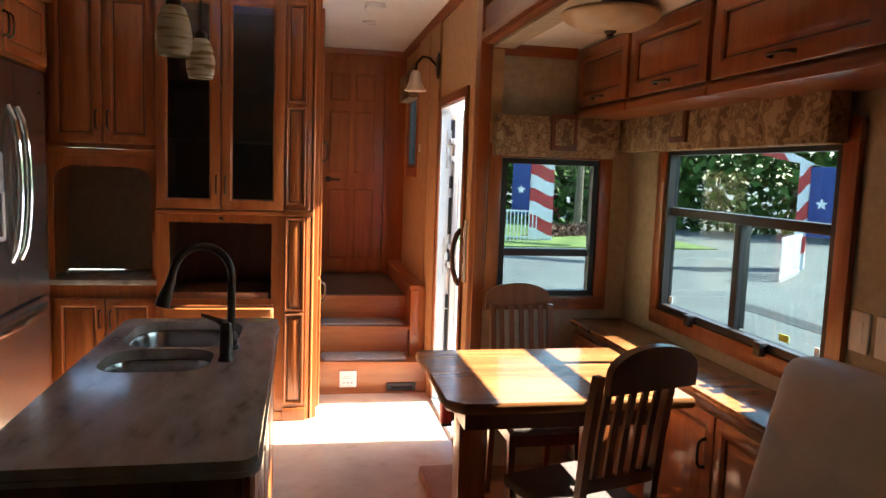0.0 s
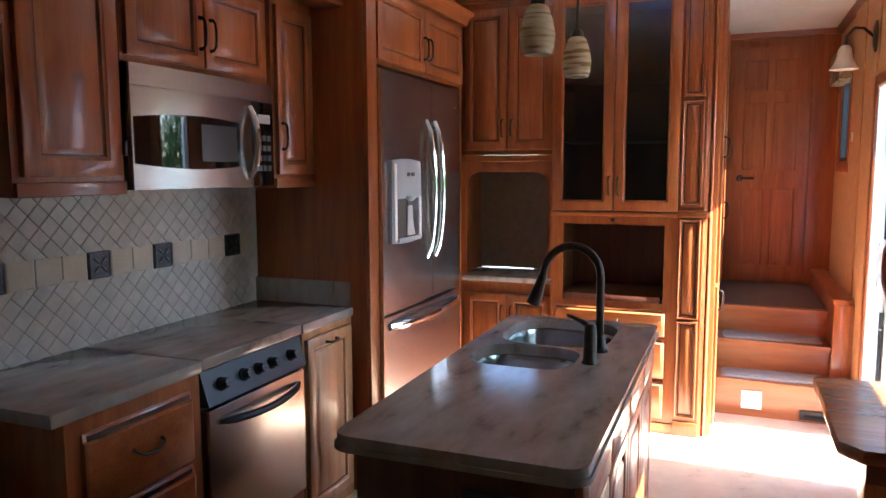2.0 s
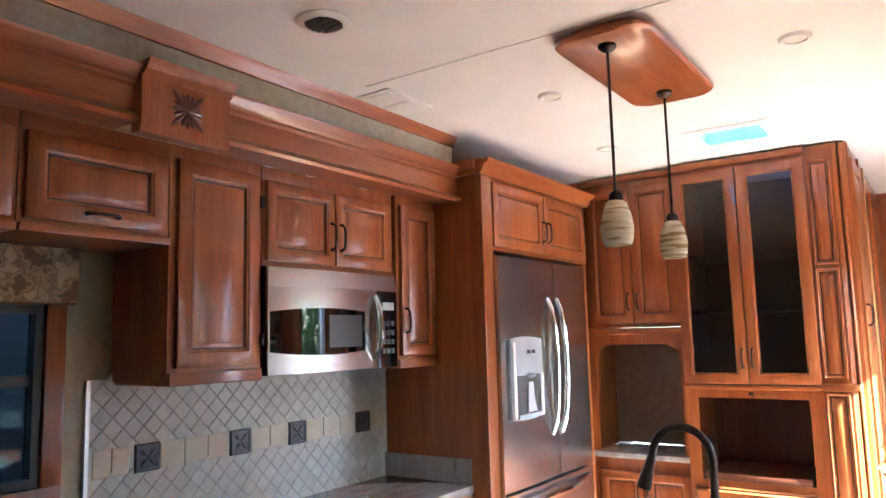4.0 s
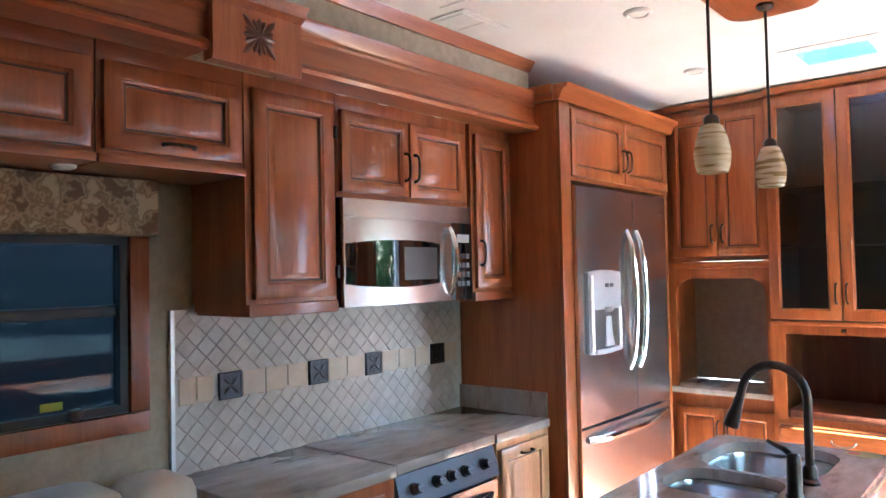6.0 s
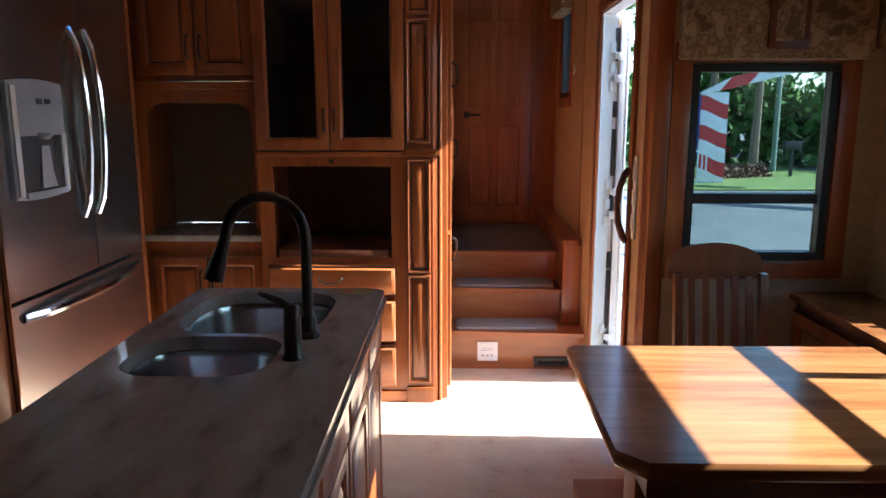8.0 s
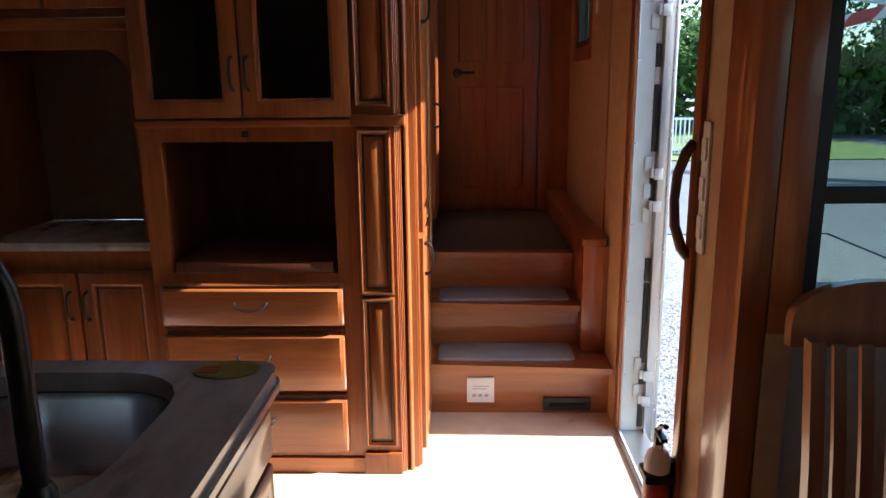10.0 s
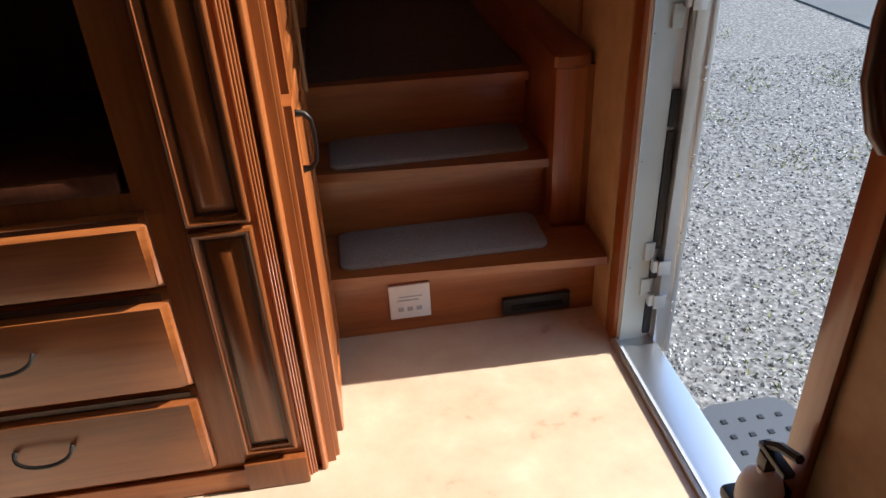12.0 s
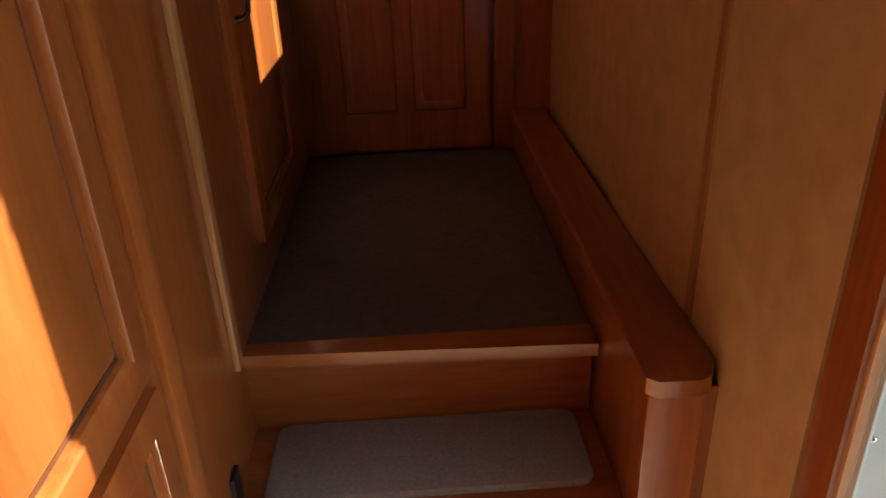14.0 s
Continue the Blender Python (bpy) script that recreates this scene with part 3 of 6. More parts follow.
def window(name, m, w, h, rail=None, mull=None, label="", dark=False):
    """A window in its opening: wooden casing on the room side, black frame and panes. Local: x across, z up, room towards -y."""
    ob = thing(name, m, label, "window")
    ob["kind"] = "structure"
    c = 0.07
    part("casing", boxes((-c, w + c, -0.022, 0.0, -c, -0.004), (-c, w + c, -0.022, 0.0, h + 0.004, h + c), (-c, -0.004, -0.022, 0.0, -0.004, h + 0.004), (w + 0.004, w + c, -0.022, 0.0, -0.004, h + 0.004), bevel=0.004), WOOD, ob, "cherry window casing")
    part("frame", boxes((0, w, -0.012, 0.035, 0, 0.026), (0, w, -0.012, 0.035, h - 0.026, h), (0, 0.026, -0.012, 0.035, 0.026, h - 0.026), (w - 0.026, w, -0.012, 0.035, 0.026, h - 0.026)), BLACK, ob, "black metal frame")
    panes = [(0.03, w - 0.03, 0.03, h - 0.03)]
    if rail:
        part("rail", boxes((0.03, w - 0.03, 0.0, 0.045, rail - 0.018, rail + 0.018), bevel=0.003), BLACK, ob)
        panes = [(0.03, w - 0.03, 0.03, rail - 0.018), (0.03, w - 0.03, rail + 0.018, h - 0.03)]
    if mull:
        part("mullion", boxes((mull - 0.02, mull + 0.02, 0.0, 0.045, 0.03, rail - 0.018), bevel=0.003), BLACK, ob)
        panes = [(0.03, mull - 0.02, 0.03, rail - 0.018), (mull + 0.02, w - 0.03, 0.03, rail - 0.018), panes[1]]
    for a, b, c2, d in panes:
        p = part("pane", boxes((a - 0.004, b + 0.004, 0.018, 0.022, c2 - 0.004, d + 0.004)), GLASS, ob, "tinted glass pane")
        p.visible_shadow = False
    return ob


wl = window("window_1", L(SLX, WY0, WZ0), WY1 - WY0, WZ1 - WZ0, 0.33, 0.62, "dark sliding window in cherry casing above sofa")
part("sticker", boxes((0.93, 0.995, 0.012, 0.014, 0.035, 0.06)), mat("yellow_label", 0.6, 0, (0.45, 0.5, 0.05))[0], wl, "yellow-green sticker")
part("latch", boxes((1.0, 1.04, -0.035, 0.0, 0.0, 0.035), bevel=0.006), BLACK, wl)
val = thing("valance", pose(SLX + 0.06, 1.20, 1.70), "upholstered scroll-pattern valance over sofa window", "valance")
part("fabric", boxes((-0.055, 0.05, -0.75, 0.60, 0.0, 0.18), bevel=0.012), VALANCE, val)
plq = part("plaque", boxes((0.045, 0.062, -0.11, 0.11, -0.005, 0.185), bevel=0.005), WOOD_DARK, val, "dark framed wavy plaque")
for k in range(5):
    bm = bmesh.new()
    tube(bm, [(0.064, -0.08 + 0.016 * i, 0.03 + 0.03 * k + 0.008 * math.sin(i * 1.3 + k)) for i in range(11)], 0.004, 6)
    part("wave", bm, FROST, plq)


def cushion(bm, x0, x1, y0, y1, z0, z1, r=0.06):
    b2 = bmesh.new()
    box(b2, x0, x1, y0, y1, z0, z1)
    bmesh.ops.bevel(b2, geom=b2.edges[:], offset=r, segments=4, affect="EDGES", profile=0.55)
    me = bpy.data.meshes.new("t")
    b2.to_mesh(me), b2.free()
    bm.from_mesh(me)
    bpy.data.meshes.remove(me)
    return bm


sofa = thing("sofa", pose(-0.62, 1.0, 0), "cream leather sofa beneath the dark window", "sofa")
part("base", cushion(bmesh.new(), -0.40, 0.38, -0.85, 0.85, 0.04, 0.36, 0.04), LEATHER, sofa)
for y0, y1 in ((-0.62, -0.005), (0.005, 0.62)):
    part("seat_cushion", cushion(bmesh.new(), -0.2, 0.42, y0, y1, 0.34, 0.50, 0.055), LEATHER, sofa)
    part("back_cushion", cushion(bmesh.new(), -0.40, -0.13, y0, y1, 0.40, 0.97, 0.09), LEATHER, sofa)
for y0, y1 in ((-0.86, -0.63), (0.63, 0.86)):
    part("armrest", cushion(bmesh.new(), -0.28, 0.40, y0, y1, 0.06, 0.64, 0.085), LEATHER, sofa)
    part("wing_cushion", cushion(bmesh.new(), -0.40, -0.16, y0 - 0.0, y1, 0.4, 0.95, 0.08), LEATHER, sofa)

# refrigerator and its surround
pan = thing("end_panel", pose(-0.75, 3.53, 0), "tall cherry end panel between counter and refrigerator", "panel")
part("board", boxes((-0.30, 0.295, -0.048, 0.042, 0.0, 2.40)), WOOD, pan)
part("front_trim", boxes((0.295, 0.315, -0.048, 0.046, 0.0, 2.40), bevel=0.005), WOOD, pan)
fc = thing("refrigerator_cabinet", pose(-0.75, 4.16, 1.985), "cherry cabinet with two doors above refrigerator", "cabinet")
part("body", boxes((-0.30, 0.295, -0.585, 0.57, 0.0, 0.36)), WOOD, fc)
panel_door(fc, L(0.295, -0.565, 0.02), 0.545, 0.32, handle=(0.522, 0.12, 0.11, True))
panel_door(fc, L(0.295, -0.01, 0.02), 0.545, 0.32, handle=(0.023, 0.12, 0.11, True))
part("side_filler", boxes((-0.30, 0.29, 0.53, 0.57, -1.985, 0.0)), WOOD, fc)
bm = bmesh.new()
extrude_poly(bm, [(0.27, 0.36), (0.325, 0.36), (0.335, 0.375), (0.345, 0.40), (0.37, 0.415), (0.375, 0.43), (-0.3, 0.43), (-0.3, 0.36)], "y", -0.70, 0.575)
part("crown", bm, WOOD_Y, fc)
part("crown_return", boxes((-0.30, 0.30, -0.725, -0.702, 0.385, 0.43), (-0.30, 0.30, -0.71, -0.702, 0.36, 0.385)), WOOD_X, fc)

fr = thing("refrigerator", pose(-0.75, 4.10, 0.02), "stainless french-door refrigerator with bottom freezer", "refrigerator")
part("body", boxes((-0.30, 0.27, -0.515, 0.515, 0.03, 1.94)), mat("fridge_grey", 0.5, 0, (0.10, 0.10, 0.105))[0], fr)
dl = part("door", bowed(bmesh.new(), 0.80, 1.94, -0.515, 0.09, 0.008, 0.325, 0.05), STEEL, fr, "stainless door with dispenser")
dr = part("door", bowed(bmesh.new(), 0.80, 1.94, 0.098, 0.515, 0.008, 0.325, 0.05), STEEL, fr, "stainless door")
fz = part("freezer_drawer", bowed(bmesh.new(), 0.06, 0.785, -0.515, 0.515, 0.014, 0.325, 0.05), STEEL, fr, "stainless freezer drawer")
part("edge_trim", boxes((0.27, 0.332, -0.522, -0.5155, 0.06, 1.94)), CHROME, dl)
bm = bmesh.new()
rings = []
for d, x in ((0.0, 0.326), (0.0, 0.342), (0.010, 0.350)):
    ring = [(x, -0.44 + d, 1.135 + d)] + [(x, -0.44 + d + (0.33 - 2 * d) * i / 8, 1.135 + d - 0.010 * math.sin(math.pi * i / 8)) for i in range(1, 8)] + [(x, -0.11 - d, 1.135 + d)]
    ring += [(x, -0.11 - d, 1.525 - d)] + [(x, -0.11 - d - (0.33 - 2 * d) * i / 8, 1.525 - d + 0.012 * math.sin(math.pi * i / 8)) for i in range(1, 8)] + [(x, -0.44 + d, 1.525 - d)]
    rings.append(ring)
ring_loft(bm, rings)
PALEGREY = mottled("pale_grey_plastic", [(0.3, (0.34, 0.36, 0.39)), (0.7, (0.42, 0.44, 0.47))], 12, 0.3, 200, 0.02)
disp = part("dispenser", bm, PALEGREY, dl, "pale grey ice and water dispenser")
part("cavity", boxes((0.348, 0.3515, -0.395, -0.150, 1.155, 1.345), bevel=0.001), mat("cavity_grey", 0.25, 0.6, (0.16, 0.165, 0.17))[0], disp, "dark shiny recess")
part("side_light", boxes((0.349, 0.354, -0.432, -0.405, 1.145, 1.512), bevel=0.002), WHITE, disp, "white side strip")
part("side_light", boxes((0.349, 0.354, -0.142, -0.120, 1.14, 1.35), bevel=0.002), WHITE, disp, "white side strip")
part("drip_tray", boxes((0.349, 0.362, -0.40, -0.145, 1.135, 1.156), bevel=0.004), PALEGREY, disp)
for yy in (-0.285, -0.235):
    part("button", boxes((0.349, 0.3525, yy, yy + 0.034, 1.452, 1.470)), BLACK, disp, "black display key")
bm = bmesh.new()
lathe(bm, [(0.030, 0.0), (0.030, 0.012), (0.016, 0.024)], 16)
part("nozzle", bm, PALEGREY, disp, "", pose(0.352, -0.265, 1.355, 180))
bm = bmesh.new()
ring_loft(bm, [[(0.3525, -0.265 - w, z), (0.3525, -0.265 + w, z), (0.357 + o, -0.265 + w, z), (0.357 + o, -0.265 - w, z)] for w, o, z in ((0.045, 0.006, 1.165), (0.034, 0.001, 1.22), (0.024, 0.0, 1.31))])
part("paddle", bm, GREY, disp, "grey dispenser paddle")
part("maker_badge", boxes((0.326, 0.336, 0.42, 0.47, 1.83, 1.842)), CHROME, dr)
for y, d in ((0.012, dl), (0.125, dr)):
    bm = bmesh.new()
    pts = [(0.325 + 0.05 * math.sin(math.pi * min(1, max(0, i / 12))) ** 0.5, y, 1.02 + 0.06 * i) for i in range(13)]
    tube(bm, pts, 0.0135, 8)
    part("handle", bm, CHROME, d, "long bowed chrome handle")
bm = bmesh.new()
tube(bm, [(0.325 + 0.06 * math.sin(math.pi * i / 12) ** 0.5, -0.45 + 0.075 * i, 0.735) for i in range(13)], 0.02, 8)
part("handle", bm, CHROME, fz, "wide bowed chrome handle")

# ---- hutch in the corner ----
hu = thing("hutch", pose(-0.195, 4.83, 0), "cherry corner hutch with arched open niche", "hutch")
W2 = 0.285
part("base_body", boxes((-0.62, W2, 0.0, 0.58, 0.0, 0.815)), WOOD, hu)
for x in (-0.275, 0.005):
    panel_door(hu, pose(x, 0.0, 0.06), 0.27, 0.68, handle=(0.245 if x < -0.1 else 0.025, 0.56, 0.10, True))
part("counter", boxes((-0.62, W2, -0.03, 0.58, 0.817, 0.85), bevel=0.008), COUNTER, hu, "marbled solid-surface shelf")
part("niche_back", boxes((-0.62, W2, 0.40, 0.42, 0.852, 1.55)), HUTCHBACK, hu, "plain tan niche back")
part("side", boxes((-0.64, -0.30, 0.0, 0.395, 0.852, 2.53)), WOOD, hu)
bm = bmesh.new()
arch = [(-0.30, 0.852), (-0.30, 1.585), (W2, 1.585), (W2, 0.852), (W2 - 0.035, 0.852), (W2 - 0.035, 1.40)]
arch += [(W2 - 0.035 - 0.09 + 0.09 * math.cos(a), 1.40 + 0.09 * math.sin(a)) for a in (0.4, 0.8, 1.2, 1.571)]
arch += [(-0.265 + 0.09 - 0.09 * math.cos(a), 1.40 + 0.09 * math.sin(a)) for a in (1.571, 1.2, 0.8, 0.4)] + [(-0.265, 1.40), (-0.265, 0.852)]
extrude_poly(bm, arch, "y", 0.0, 0.022)
part("arch", bm, WOOD, hu, "arched cherry face frame")
part("shelf_mold", boxes((-0.30, W2, -0.018, 0.0, 1.55, 1.59), bevel=0.006), WOOD_X, hu)
part("upper_body", boxes((-0.30, W2, 0.0, 0.40, 1.592, 2.53)), WOOD, hu)
for x in (-0.275, 0.005):
    panel_door(hu, pose(x, 0.0, 1.62), 0.27, 0.83, handle=(0.245 if x < -0.1 else 0.025, 0.13, 0.10, True))
part("crown", boxes((-0.30, W2, -0.03, 0.0, 2.49, 2.53), bevel=0.008), WOOD_X, hu)

# ---- media tower with glass doors ----
tw = thing("media_tower", pose(0.445, 4.78, 0), "tall cherry media tower with glass doors and drawers", "cabinet")
TB = 0.55
part("side_panel", boxes((-0.355, -0.335, 0.0, TB, 0.0, 2.53)), WOOD, tw)
part("side_panel", boxes((0.335, 0.355, 0.0, TB, 0.0, 2.53)), WOOD, tw)
# darker wood inside the tower: the niche's shade is put into the colour
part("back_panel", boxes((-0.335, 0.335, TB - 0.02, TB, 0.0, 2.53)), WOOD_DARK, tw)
part("drawer_case", boxes((-0.335, 0.335, 0.0, TB - 0.02, 0.0, 0.70)), WOOD, tw)
part("face_frame", boxes((-0.335, -0.285, 0.0, 0.02, 0.70, 1.262), (0.285, 0.335, 0.0, 0.02, 0.70, 1.262), (-0.285, 0.285, 0.0, 0.02, 0.70, 0.745), (-0.285, 0.285, 0.0, 0.02, 1.19, 1.262)), WOOD, tw)
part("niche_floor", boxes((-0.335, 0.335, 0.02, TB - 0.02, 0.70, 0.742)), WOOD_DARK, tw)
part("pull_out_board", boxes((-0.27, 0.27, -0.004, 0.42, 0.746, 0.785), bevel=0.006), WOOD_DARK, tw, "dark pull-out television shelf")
part("shelf", boxes((-0.335, 0.335, 0.02, TB - 0.02, 1.19, 1.262)), WOOD, tw)
part("waist_mold", boxes((-0.355, 0.355, -0.022, 0.0, 1.238, 1.262), bevel=0.007), WOOD_X, tw)
part("lock", boxes((-0.012, 0.012, -0.012, 0.0, 1.205, 1.225), bevel=0.004), BRONZE, tw)
part("top", boxes((-0.335, 0.335, 0.0, TB - 0.02, 2.475, 2.53)), WOOD, tw)
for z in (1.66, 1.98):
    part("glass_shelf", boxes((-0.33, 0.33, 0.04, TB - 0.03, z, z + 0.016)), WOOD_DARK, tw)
panel_door(tw, pose(-0.35, 0.0, 1.268), 0.347, 1.205, handle=(0.325, 0.14, 0.10, True), panel=False, glass=True, stile=0.062)
panel_door(tw, pose(0.003, 0.0, 1.268), 0.347, 1.205, handle=(0.022, 0.14, 0.10, True), panel=False, glass=True, stile=0.062)
part("crown", boxes((-0.355, 0.355, -0.03, 0.0, 2.49, 2.53), bevel=0.008), WOOD_X, tw)
for z0, h in ((0.085, 0.225), (0.32, 0.23), (0.56, 0.15)):
    drawer_front(tw, pose(-0.33, 0.0, z0), 0.63, h, WOOD_X)
part("plinth", boxes((-0.355, 0.355, -0.012, 0.0, 0.0, 0.06), bevel=0.004), WOOD_X, tw)

# pilaster and fluted corner post
pl = thing("pilaster", pose(0.878, 4.78, 0), "panelled cherry pilaster with fluted sunlit corner", "pilaster")
part("board", boxes((-0.078, 0.050, 0.0, 0.10, 0.0, 2.53)), WOOD, pl)
for z0, z1 in ((0.105, 0.66), (0.672, 1.228), (1.30, 1.87), (1.89, 2.45)):
    panel_door(pl, pose(-0.070, 0.0, z0), 0.112, z1 - z0, name="panel", stile=0.018, t=0.016)
part("plinth", boxes((-0.078, 0.058, -0.02, 0.0, 0.0, 0.08), bevel=0.005), WOOD, pl)
part("waist_mold", boxes((-0.085, 0.092, -0.026, 0.016, 1.238, 1.275), bevel=0.008), WOOD_X, pl)
def reeds(x0, y0, x1, y1, n, r):
    """Outline points of n half-round reeds set along a line, bulging to its outer side."""
    dx, dy = (x1 - x0) / n, (y1 - y0) / n
    k = math.hypot(dx, dy)
    out = []
    for i in range(n):
        for u, o in ((0.06, 0.0), (0.25, 0.8), (0.5, 1.0), (0.75, 0.8), (0.94, 0.0)):
            out.append((x0 + dx * (i + u) + dy / k * r * o, y0 + dy * (i + u) - dx / k * r * o))
    return out


bm = bmesh.new()
extrude_poly(bm, [(0.0505, 0.0)] + reeds(0.052, -0.002, 0.074, 0.012, 4, 0.003) + [(0.076, 0.030), (0.082, 0.032)], "z", 0.0, 2.53)
bmesh.ops.recalc_face_normals(bm, faces=bm.faces)
part("reeded_strip", bm, WOOD, pl, "reeded corner strip")
bm = bmesh.new()
extrude_poly(bm, [(0.0505, 0.033), (0.083, 0.033), (0.083, 0.014), (0.086, 0.010), (0.091, 0.010), (0.095, 0.013), (0.097, 0.020), (0.098, 0.032), (0.116, 0.034), (0.116, 0.046), (0.0505, 0.046)], "z", 0.0, 2.53)
part("fillet_strip", bm, WOOD, pl, "rounded fillet beside the reeds")

# closet along the stair hall
cl = thing("closet", pose(1.0, 5.9, 0), "cherry hall closet with raised-panel doors beside stairs", "closet")
part("body", boxes((-0.18, 0.0, -1.012, 0.89, 0.0, 2.53)), WOOD, cl)
for z0, z1, hz in ((0.06, 0.85, 0.715), (0.872, 2.45, 0.75)):
    panel_door(cl, L(0.0, -1.055, z0), 0.405, z1 - z0, handle=(0.016, hz, 0.11, True), stile=0.055)
part("stile", boxes((0.0, 0.012, -0.60, -0.55, 0.0, 2.53), bevel=0.003), WOOD, cl)
part("stile", boxes((0.0, 0.012, -0.30, -0.27, 0.62, 2.53), bevel=0.003), WOOD_PALE, cl)
bm = bmesh.new()
extrude_poly(bm, [(-0.06, -1.072), (-0.004, -1.072)] + reeds(0.0, -1.071, 0.0, -1.057, 3, 0.003) + [(0.0, -1.014), (-0.06, -1.014)], "z", 0.0, 2.53)
part("reeded_stile", bm, WOOD, cl, "reeded closet stile")
panel_door(cl, L(0.0, 0.02, 0.72), 0.5, 1.7, handle=(0.03, 0.5, 0.11, True))
part("outlet", boxes((0.0, 0.008, -0.44, -0.40, 0.40, 0.50), bevel=0.002), BLACK, cl)

# ---- island ----
isl = thing("kitchen_island", pose(0.49, 2.92, 0), "cherry kitchen island with panelled doors", "island")
for row in ((-0.28, -0.262, -0.76, 0.76, 0.0, 0.81), (0.262, 0.28, -0.76, 0.76, 0.0, 0.81)):
    part("side_panel", boxes(row), WOOD_DARK, isl)
for row in ((-0.262, 0.262, -0.76, -0.742, 0.0, 0.81), (-0.262, 0.262, 0.742, 0.76, 0.0, 0.81)):
    part("end_board", boxes(row), WOOD_DARK, isl)
part("floor_board", boxes((-0.262, 0.262, -0.742, 0.742, 0.0, 0.06)), WOOD_DARK, isl)
for k in range(4):
    panel_door(isl, pose(0.28, -0.745 + 0.375 * k, 0.06, 0, 0, 90), 0.365, 0.60)
    drawer_front(isl, pose(0.28, -0.745 + 0.375 * k, 0.68, 0, 0, 90), 0.365, 0.115, WOOD_Y, handle=False)
part("outlet", boxes((0.01, 0.16, -0.772, -0.76, 0.63, 0.74), bevel=0.004), BLACK, isl, "black electrical outlet plate")
part("outlet_face", boxes((0.055, 0.115, -0.776, -0.772, 0.665, 0.705), bevel=0.002), GREY, isl)

# slab with rounded corners and a sink cut-out
def rounded(x0, x1, y0, y1, r, n=5):
    pts = []
    for cx, cy, a0 in ((x1 - r, y0 + r, -90), (x1 - r, y1 - r, 0), (x0 + r, y1 - r, 90), (x0 + r, y0 + r, 180)):
        pts += [(cx + r * math.cos(radians(a0 + 90 * i / n)), cy + r * math.sin(radians(a0 + 90 * i / n))) for i in range(n + 1)]
    return pts


it = thing("island_worktop", pose(0, 0, 0.812), "taupe marbled solid-surface island top with sink cut-out", "worktop")
BOWLS = ((0.240, 0.600, 2.862, 3.165, 0.10), (0.240, 0.665, 3.192, 3.655, 0.14))


def slab_with_holes(outer, holes, z0, z1):
    bm = bmesh.new()
    loops = []
    for ring in [outer] + holes:
        vs = [bm.verts.new((x, y, z1)) for x, y in ring]
        loops += [bm.edges.new((vs[i], vs[(i + 1) % len(vs)])) for i in range(len(vs))]
    res = bmesh.ops.triangle_fill(bm, edges=loops, use_beauty=True, use_dissolve=False)
    ext = bmesh.ops.extrude_face_region(bm, geom=[g for g in res["geom"] if isinstance(g, bmesh.types.BMFace)])
    bmesh.ops.translate(bm, verts=[v for v in ext["geom"] if isinstance(v, bmesh.types.BMVert)], vec=(0, 0, z0 - z1))
    return bm


part("slab", slab_with_holes(rounded(0.168, 0.805, 2.10, 3.715, 0.05), [rounded(*b) for b in BOWLS], 0.0, 0.038), COUNTER, it)
part("edge_bead", slab_with_holes(rounded(0.161, 0.812, 2.093, 3.722, 0.056), [rounded(0.22, 0.76, 2.17, 3.67, 0.05)], -0.002, 0.012), COUNTER, it)
sink = thing("sink", pose(0, 0, 0.85), "double-bowl stainless undermount sink in island", "sink")
for b in BOWLS:
    x0, x1, y0, y1, r = b
    bm = bmesh.new()
    rings = []
    for d, z in ((-0.012, -0.042), (-0.001, -0.042), (0.004, -0.06), (0.012, -0.17), (0.03, -0.195), (0.07, -0.20)):
        rings.append([(x, y, z) for x, y in rounded(x0 + d, x1 - d, y0 + d, y1 - d, max(r - d, 0.02))])
    ring_loft(bm, rings, True, False)
    bm.verts.ensure_lookup_table()
    last = list(bm.verts)[-len(rings[-1]):]
    bm.faces.new(last)
    bowl = part("bowl", bm, STEEL_SINK, sink)
    bm = bmesh.new()
    lathe(bm, [(0.04, 0), (0.04, 0.003), (0.03, 0.004), (0.012, 0.001)], 18, ((x0 + x1) / 2, (y0 + y1) / 2, -0.199))
    part("drain", bm, CHROME, bowl, "chrome drain")
fa = thing("faucet", pose(0.65, 3.17, 0.85), "oil-rubbed bronze gooseneck pull-down faucet", "faucet")
bm = bmesh.new()
lathe(bm, [(0.032, 0), (0.032, 0.01), (0.024, 0.018), (0.022, 0.05), (0.016, 0.06)], 18)
part("base", bm, BRONZE, fa)
bm = bmesh.new()
pts = [(0, 0, 0.04), (0, 0, 0.15), (0, 0, 0.27)] + [(-0.10 + 0.10 * math.cos(radians(a)), -0.03 * (1 - math.cos(radians(a))) / 2, 0.27 + 0.11 * math.sin(radians(a))) for a in range(15, 166, 15)] + [(-0.205, -0.032, 0.26)]
tube(bm, pts, 0.0145, 12)
part("neck", bm, BRONZE, fa)
bm = bmesh.new()
tube(bm, [(-0.203, -0.032, 0.27), (-0.212, -0.034, 0.24), (-0.228, -0.036, 0.19), (-0.236, -0.037, 0.165)], [0.016, 0.018, 0.025, 0.027], 12)
part("spray_head", bm, BRONZE, fa)
mx = thing("faucet_lever", pose(0.648, 2.995, 0.85), "bronze single-lever mixer beside faucet", "faucet")
bm = bmesh.new()
lathe(bm, [(0.028, 0), (0.028, 0.006), (0.023, 0.012), (0.022, 0.10), (0.02, 0.125), (0.012, 0.135)], 16)
part("body", bm, BRONZE, mx)
bm = bmesh.new()
